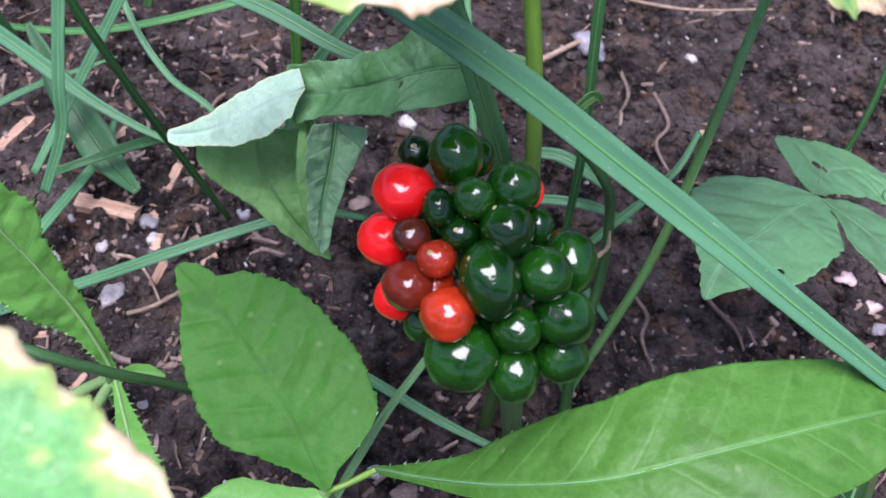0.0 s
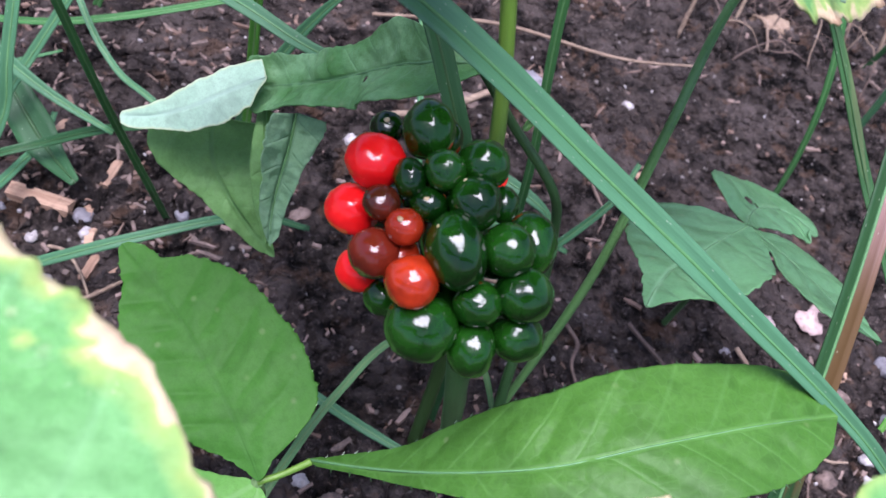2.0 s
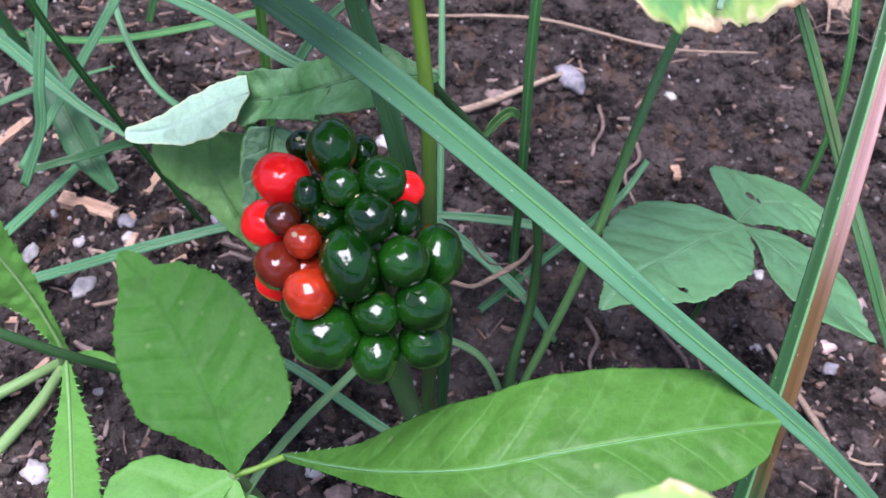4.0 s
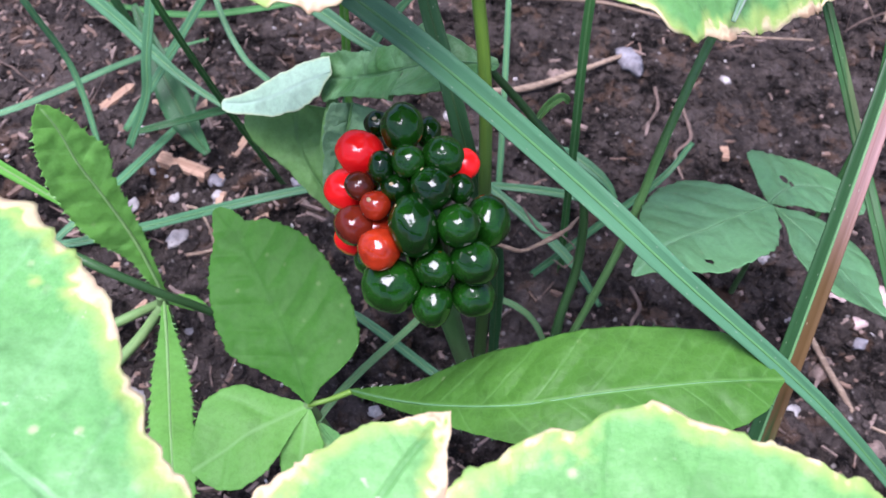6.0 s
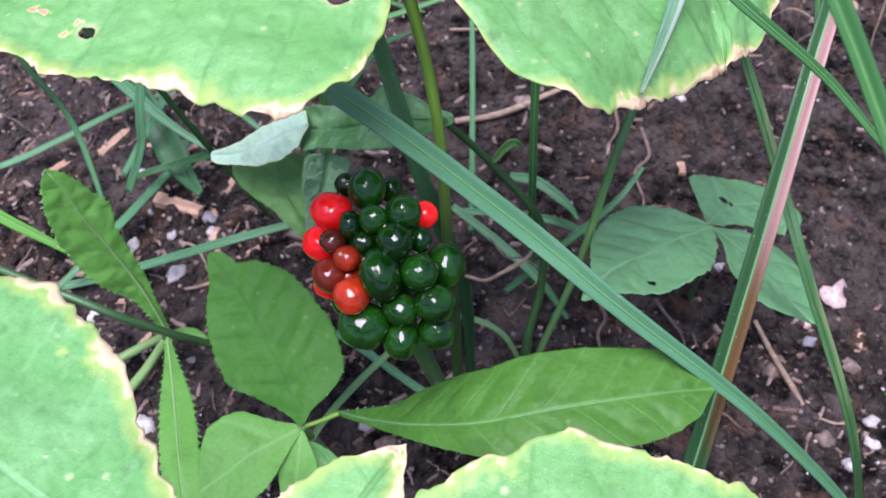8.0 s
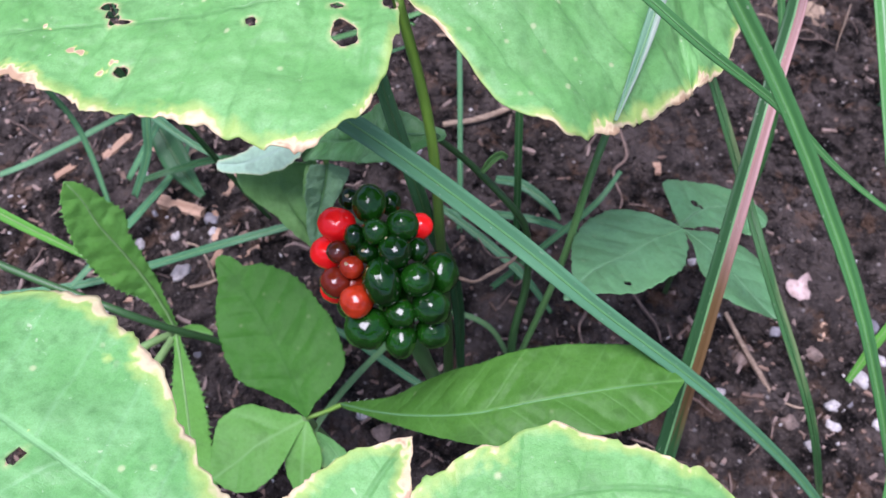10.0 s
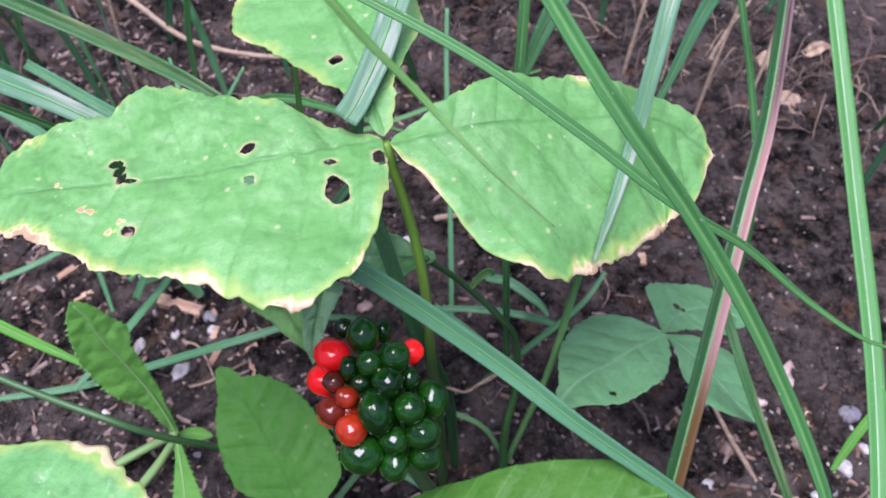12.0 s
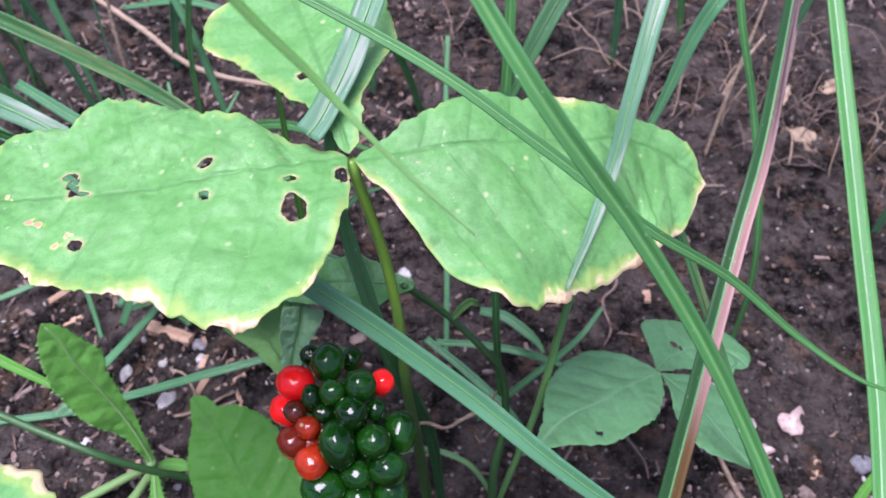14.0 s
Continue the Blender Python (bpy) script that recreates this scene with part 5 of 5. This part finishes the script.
twig([(60, 82, 2), (64, 74, 3), (62, 66, 3), (66, 56, 1)], (0.7, 0.8, 0.6, 0.4), ROOT, "curved brown rootlet on soil")
twig([(70, 168, 3), (74, 152, 5), (69, 142, 5), (74, 130, 3), (72, 122, 1)], (0.8, 0.8, 0.7, 0.6, 0.3), ROOT, "pale hanging rootlet on soil")
twig([(58, 176, 3), (60, 164, 4), (56, 154, 2)], (0.8, 0.8, 0.4), ROOT, "pale hanging rootlet on soil")
twig([(-240, 285, 14), (-188, 259, 12), (-150, 238, 10), (-110, 236, 8), (-70, 246, 6)], (1.4, 1.5, 1.5, 1.3, 0.9), STRAW, "long curved dry root above the soil")
twig([(-92, 54, 3), (-84, 58, 3.5), (-76, 66, 3), (-72, 70, 2)], (0.7, 0.7, 0.6, 0.4), STRAW, "thin dry straw lying on soil")
twig([(-100, 74, 2), (-94, 72, 4), (-88, 66, 3), (-84, 60, 1)], (0.6, 0.6, 0.5, 0.4), STRAW, "thin pale rootlet on soil")
twig([(18, 64, 60), (24, 60, 56), (30, 63, 52), (36, 60, 50), (34, 55, 48), (30, 57, 47)], (0.3, 0.3, 0.28, 0.25, 0.22, 0.2), ROOT, "fine curling tendril beside the berries", "tendril")


def dead_petal(x, y, size, turn, label):
    r = random.Random(int(x))
    verts, faces, n = [(0, 0, 0.9)], [], 22
    for k in range(n):
        a = math.tau * k / n
        d = size * (0.75 + 0.3 * math.cos(a * 3 + 0.6) * (0.5 + 0.5 * math.cos(a)) + r.uniform(-0.08, 0.08))
        verts.append((math.cos(a) * d, math.sin(a) * d * 0.9, 0.5 + r.uniform(-0.5, 0.7)))
    faces = [(0, 1 + k, 1 + (k + 1) % n) for k in range(n)]
    ob = build("dead_petal", verts, faces, PETAL, thick=0.5)
    ob.matrix_world = pose(x * MM, y * MM, on_soil(x, y, 2.2) * MM, 8, -6, turn)
    return tagged(ob, label, "petal", "dead petals on the soil")


dead_petal(150, 103, 7.5, 70, "dry pinkish dead petal lying on soil")
dead_petal(132, 98, 4.5, 200, "small dry pinkish petal lying on soil")
dead_petal(139, 88, 3.5, 20, "small dry pinkish petal lying on soil")


def litter():
    """Shreds of bark, straw and dead leaf, thickest on the mulched side."""
    r = random.Random(11)
    for name, material, count, label in (("bark_shreds", SHRED, 1150, "small tan wood and bark shreds strewn over the soil"), ("straw_shreds", ROOT, 420, "short dry straw and root shreds over the soil"),
                                         ("pale_grit", PALE_STONE, 420, "pale grit specks over dark soil"), ("dark_bark", BROWN_STONE, 2000, "dark brown bark crumbs over the soil")):
        verts, faces = [], []
        done = 0
        while done < count:
            x, y = r.uniform(-220, 220), r.uniform(-70, 380)
            thin = 0.95 if x < -35 else (0.6 if y < 75 else 0.14)
            if r.random() > thin:
                continue
            done += 1
            a = r.random() * math.tau
            if name == "pale_grit":
                long, wide, high = r.uniform(0.6, 1.9), r.uniform(0.5, 1.3), r.uniform(0.5, 1.1)
            elif name == "straw_shreds":
                long, wide, high = r.uniform(4, 15), r.uniform(0.5, 1.1), r.uniform(0.4, 0.8)
            else:
                long, wide, high = 1.4 + 8.5 * r.random() ** 2.2, r.uniform(0.8, 2.6), r.uniform(0.5, 1.3)
            z = on_soil(x, y, high * 0.5 + 0.3)
            dx, dy, tilt = math.cos(a), math.sin(a), r.uniform(-0.25, 0.25)
            start = len(verts)
            for i in range(4):
                u = i / 3 - 0.5
                w = wide / 2 * (1 - 0.55 * abs(u) * 2 * r.random())
                kink = r.uniform(-0.12, 0.12) * long
                for s, h in ((-1, -0.5), (1, -0.5), (0.7, 0.5), (-0.7, 0.5)):
                    verts.append((x + dx * u * long - dy * (s * w + kink * 0.4), y + dy * u * long + dx * (s * w + kink * 0.4), z + h * high + u * long * tilt))
            for i in range(3):
                for k in range(4):
                    p, q = start + i * 4 + k, start + i * 4 + (k + 1) % 4
                    faces.append((p, q, q + 4, p + 4))
            faces += [tuple(start + k for k in (3, 2, 1, 0)), tuple(start + 12 + k for k in range(4))]
        tagged(build(name, verts, faces, material, smooth=False), label, "litter", kind="stuff")


litter()


def dry_tangle():
    """Matted dead grass and fine roots towards the back."""
    r = random.Random(23)
    spots = ((163, 263), (150, 282), (172, 300), (95, 300), (70, 320), (208, 262), (196, 325), (20, 330), (-30, 300), (120, 300), (131, 317), (-186, 142), (-196, 168))
    for name, material, count, label in (("dry_grass_tangle", ROOT, 105, "matted dead brown grass and fine roots on the soil"), ("pale_straw_tangle", STRAW, 46, "pale dry straw matted at the foot of the grass")):
        verts, faces = [], []
        for _ in range(count):
            cx, cy = r.choice(spots)
            x, y = cx + r.gauss(0, 17), cy + r.gauss(0, 15)
            a, long, rise = r.random() * math.tau, r.uniform(12, 46), r.uniform(1, 20)
            curl, w = r.uniform(-1.1, 1.1), r.uniform(0.14, 0.5) * (1.0 if material is ROOT else 1.3)
            start = len(verts)
            px, py = x, y
            for i in range(9):
                u = i / 8
                ang = a + curl * u
                px, py = px + math.cos(ang) * long / 8, py + math.sin(ang) * long / 8
                z = on_soil(px, py, 1.2) + rise * math.sin(math.pi * u)
                nx, ny = -math.sin(ang) * w, math.cos(ang) * w
                verts += [(px + nx, py + ny, z), (px, py, z + 0.6 * w), (px - nx, py - ny, z)]
            for i in range(8):
                for k in range(3):
                    p, q = start + i * 3 + k, start + i * 3 + (k + 1) % 3
                    faces.append((p, q, q + 3, p + 3))
        tagged(build(name, verts, faces, material), label, "dry grass", kind="stuff")


dry_tangle()


def back_grass():
    """Grass standing and lying behind the plants."""
    r = random.Random(31)
    spots = [(-175, 190, 150, -50), (-140, 215, 120, 40), (-205, 170, 140, 20), (-95, 230, 110, -30), (-60, 250, 120, 25), (-120, 180, 70, 70), (-30, 240, 90, -60), (-165, 245, 120, 80),
             (190, 210, 150, -20), (215, 180, 120, 30), (200, 250, 140, 60), (60, 300, 150, -25), (150, 330, 120, 30), (95, 330, 130, -60), (-220, 215, 140, -80), (235, 150, 110, 50)]
    for n, (x, y, high, lean) in enumerate(spots):
        dx, dy = lean * r.uniform(0.7, 1.1), r.uniform(-30, 20)
        grass("green grass blade standing at the back", [(x, y, -4), (x + dx * 0.2, y + dy * 0.2, high * 0.45), (x + dx * 0.6, y + dy * 0.6, high * 0.85), (x + dx * 1.3, y + dy * 1.3, high)],
              (4.5, 6.0, 5.0, 1.0), (BLADE_BLUE, BLADE_GREEN, BLADE_DARK, BLADE_BLUE)[n % 4], face=(r.uniform(-0.4, 0.4), -0.8, 0.5), fold=0.4)


back_grass()
grass("broad blue-green leaf blade over the mulch", [(-138, 134, 34), (-124, 118, 20), (-108, 101, 14), (-96, 90, 14)], (3, 13, 17, 4), BLADE_DARK, fold=0.25)
grass("bright stub of a grass shoot", [(165, 60, -3), (170, 72, 18), (176, 82, 32), (184, 96, 40)], (2, 5, 5, 1), BLADE_BRIGHT, fold=0.4)
grass("upright bright grass blade behind the leaf", [(-52, 118, -4), (-50, 114, 60), (-48, 108, 120), (-46, 104, 150)], (3, 4, 4, 1.5), BLADE_BRIGHT, fold=0.4)
grass("bluish grass blade leaning behind the leaf", [(-60, 128, -4), (-48, 122, 40), (-30, 116, 80), (-16, 112, 96)], (3, 5, 5, 1), BLADE_BLUE, fold=0.4)
grass("thin green grass blade over the mulch", [(-128, 92, 14), (-118, 112, 30), (-100, 140, 60), (-88, 160, 80)], (3, 4.5, 4, 1), BLADE_BLUE, fold=0.4)
grass("thin pale grass blade over the mulch", [(-128, 176, 62), (-109, 142, 40), (-93.4, 124.6, 29.6), (-76.3, 114, 26), (-66, 106, 6)], (1.6, 2.6, 2.8, 2.6, 1.6), BLADE_BLUE, fold=0.4)
grass("long yellow-green grass blade lying over the mulch", [(-175, 160, 2), (-117, 152, 18), (-43, 170, 40), (6, 192, 54), (30, 205, 56)], (2.6, 3.4, 3.2, 2.6, 1), BLADE_GREEN, fold=0.4)
grass("pale stalk of dry grass standing", [(-170, 200, -4), (-166, 198, 70), (-160, 196, 150)], (1.6, 1.6, 1.2), BLADE_DRYING, fold=0.5)


def dry_stalk(points, radii, label="thin dead straw stalk standing in the soil"):
    return tagged(stem("dry_stalk", points, radii, STRAW, sides=7, count=24, knobs=0.2), label, "dry grass", "dead stalks at the back")


dry_stalk([(111, 242, -3), (113, 250, 28), (117, 262, 60), (120, 272, 84)], (0.9, 0.9, 0.8, 0.5))
dry_stalk([(74, 268, -3), (76, 276, 30), (80, 290, 62)], (1.1, 1.0, 0.7))
dry_stalk([(117, 281, -3), (123, 292, 12), (133, 306, 26)], (0.9, 0.8, 0.6))
dry_stalk([(140, 262, -3), (142, 275, 32), (139, 290, 58)], (0.8, 0.8, 0.5))
dry_stalk([(205, 250, -3), (202, 262, 30), (206, 280, 60)], (0.9, 0.8, 0.5))
dry_stalk([(-168, 206, -3), (-172, 214, 40), (-176, 226, 84)], (1.0, 0.9, 0.7))


def dead_leaf(x, y, size, turn, label):
    """A crumpled dead leaf on the soil."""
    top = thing("dead_leaf", label, "dead leaf", "dead leaves at the back")
    z = on_soil(x, y, 3)
    c, s = math.cos(radians(turn)), math.sin(radians(turn))
    line = [(x + c * k * size, y + s * k * size, z + 2.5 * math.sin(k * 3)) for k in (-1, -0.4, 0.2, 1)]
    leaf("lamina", line, (0.1, -0.4, 0.9), (0.5, size * 0.35, size * 0.45, size * 0.3, 0.4), (0.5, size * 0.3, size * 0.4, size * 0.25, 0.4), DEAD_LEAF, top, ripple=3.5, ragged=2.0, nu=40, nv=20, seed=x)


dead_leaf(158, 262, 13, 150, "crumpled tan dead leaf on matted straw")
dead_leaf(148, 290, 10, 60, "curled brown dead leaf beside the grass")
dead_leaf(176, 304, 9, 20, "curled brown dead leaf beside the grass")


def upper_left_grass():
    """Blades crowding behind the holed leaflet."""
    rows = (((-245, 243, 0), (-205, 215, 95), (-186, 200, 60), (-170, 188, -3), 5.0, BLADE_BLUE),
            ((-224, 209, -4), (-212, 200, 40), (-205, 196, 82), (-196, 188, 118), 5.5, BLADE_GREEN),
            ((-118, 205, -4), (-132, 215, 50), (-150, 226, 80), (-176, 240, 96), 5.0, BLADE_BLUE),
            ((-111, 244, -4), (-108, 240, 34), (-96, 230, 62), (-80, 222, 84), 4.5, BLADE_BLUE),
            ((-205, 276, 8), (-160, 268, 26), (-120, 262, 22), (-84, 260, 4), 5.0, BLADE_BLUE),
            ((-150, 150, -4), (-168, 150, 46), (-190, 148, 76), (-214, 144, 92), 6.0, BLADE_DARK))
    for a, b, c, d, w, material in rows:
        grass("green grass blade crowding behind the leaf", [a, b, c, d], (w * 0.6, w, w * 0.9, w * 0.25), material, fold=0.5)


upper_left_grass()

grass("blue-green grass blade lying behind the berries", [(1, 96, 26), (19, 86, 24), (37, 75, 20), (50, 68, 8)], (3.5, 4.6, 4.4, 2), BLADE_BLUE, fold=0.3)
grass("pale grass stem lying behind the berries", [(4, 100, 18), (22, 101, 20), (40, 100, 22), (58, 104, 10)], (3, 4, 4, 2), BLADE_BLUE, fold=0.4)
grass("short blue-green grass tip behind the wilted leaf", [(20, 108, 34), (30, 106, 36), (42, 100, 34), (47, 97, 30)], (4, 5.5, 5, 1.5), BLADE_BLUE, fold=0.3)
grass("thin pale grass stem crossing the soil", [(64.5, 104, 57), (57, 90.8, 52.5), (41.3, 82.1, 30.8), (23.1, 76.9, -2)], (2.0, 3.0, 3.2, 3.0), BLADE_BLUE, fold=0.5)
tagged(stem("dry_tendril", [(9, 30, 88), (14, 34, 84), (20, 33, 85), (24, 38, 82), (30, 42, 85), (33, 52, 78)], (0.5, 0.6, 0.55, 0.7, 0.5, 0.3), STRAW, sides=6, count=36, knobs=0.4),
       "withered curling brown tendril beside the berries", "tendril")
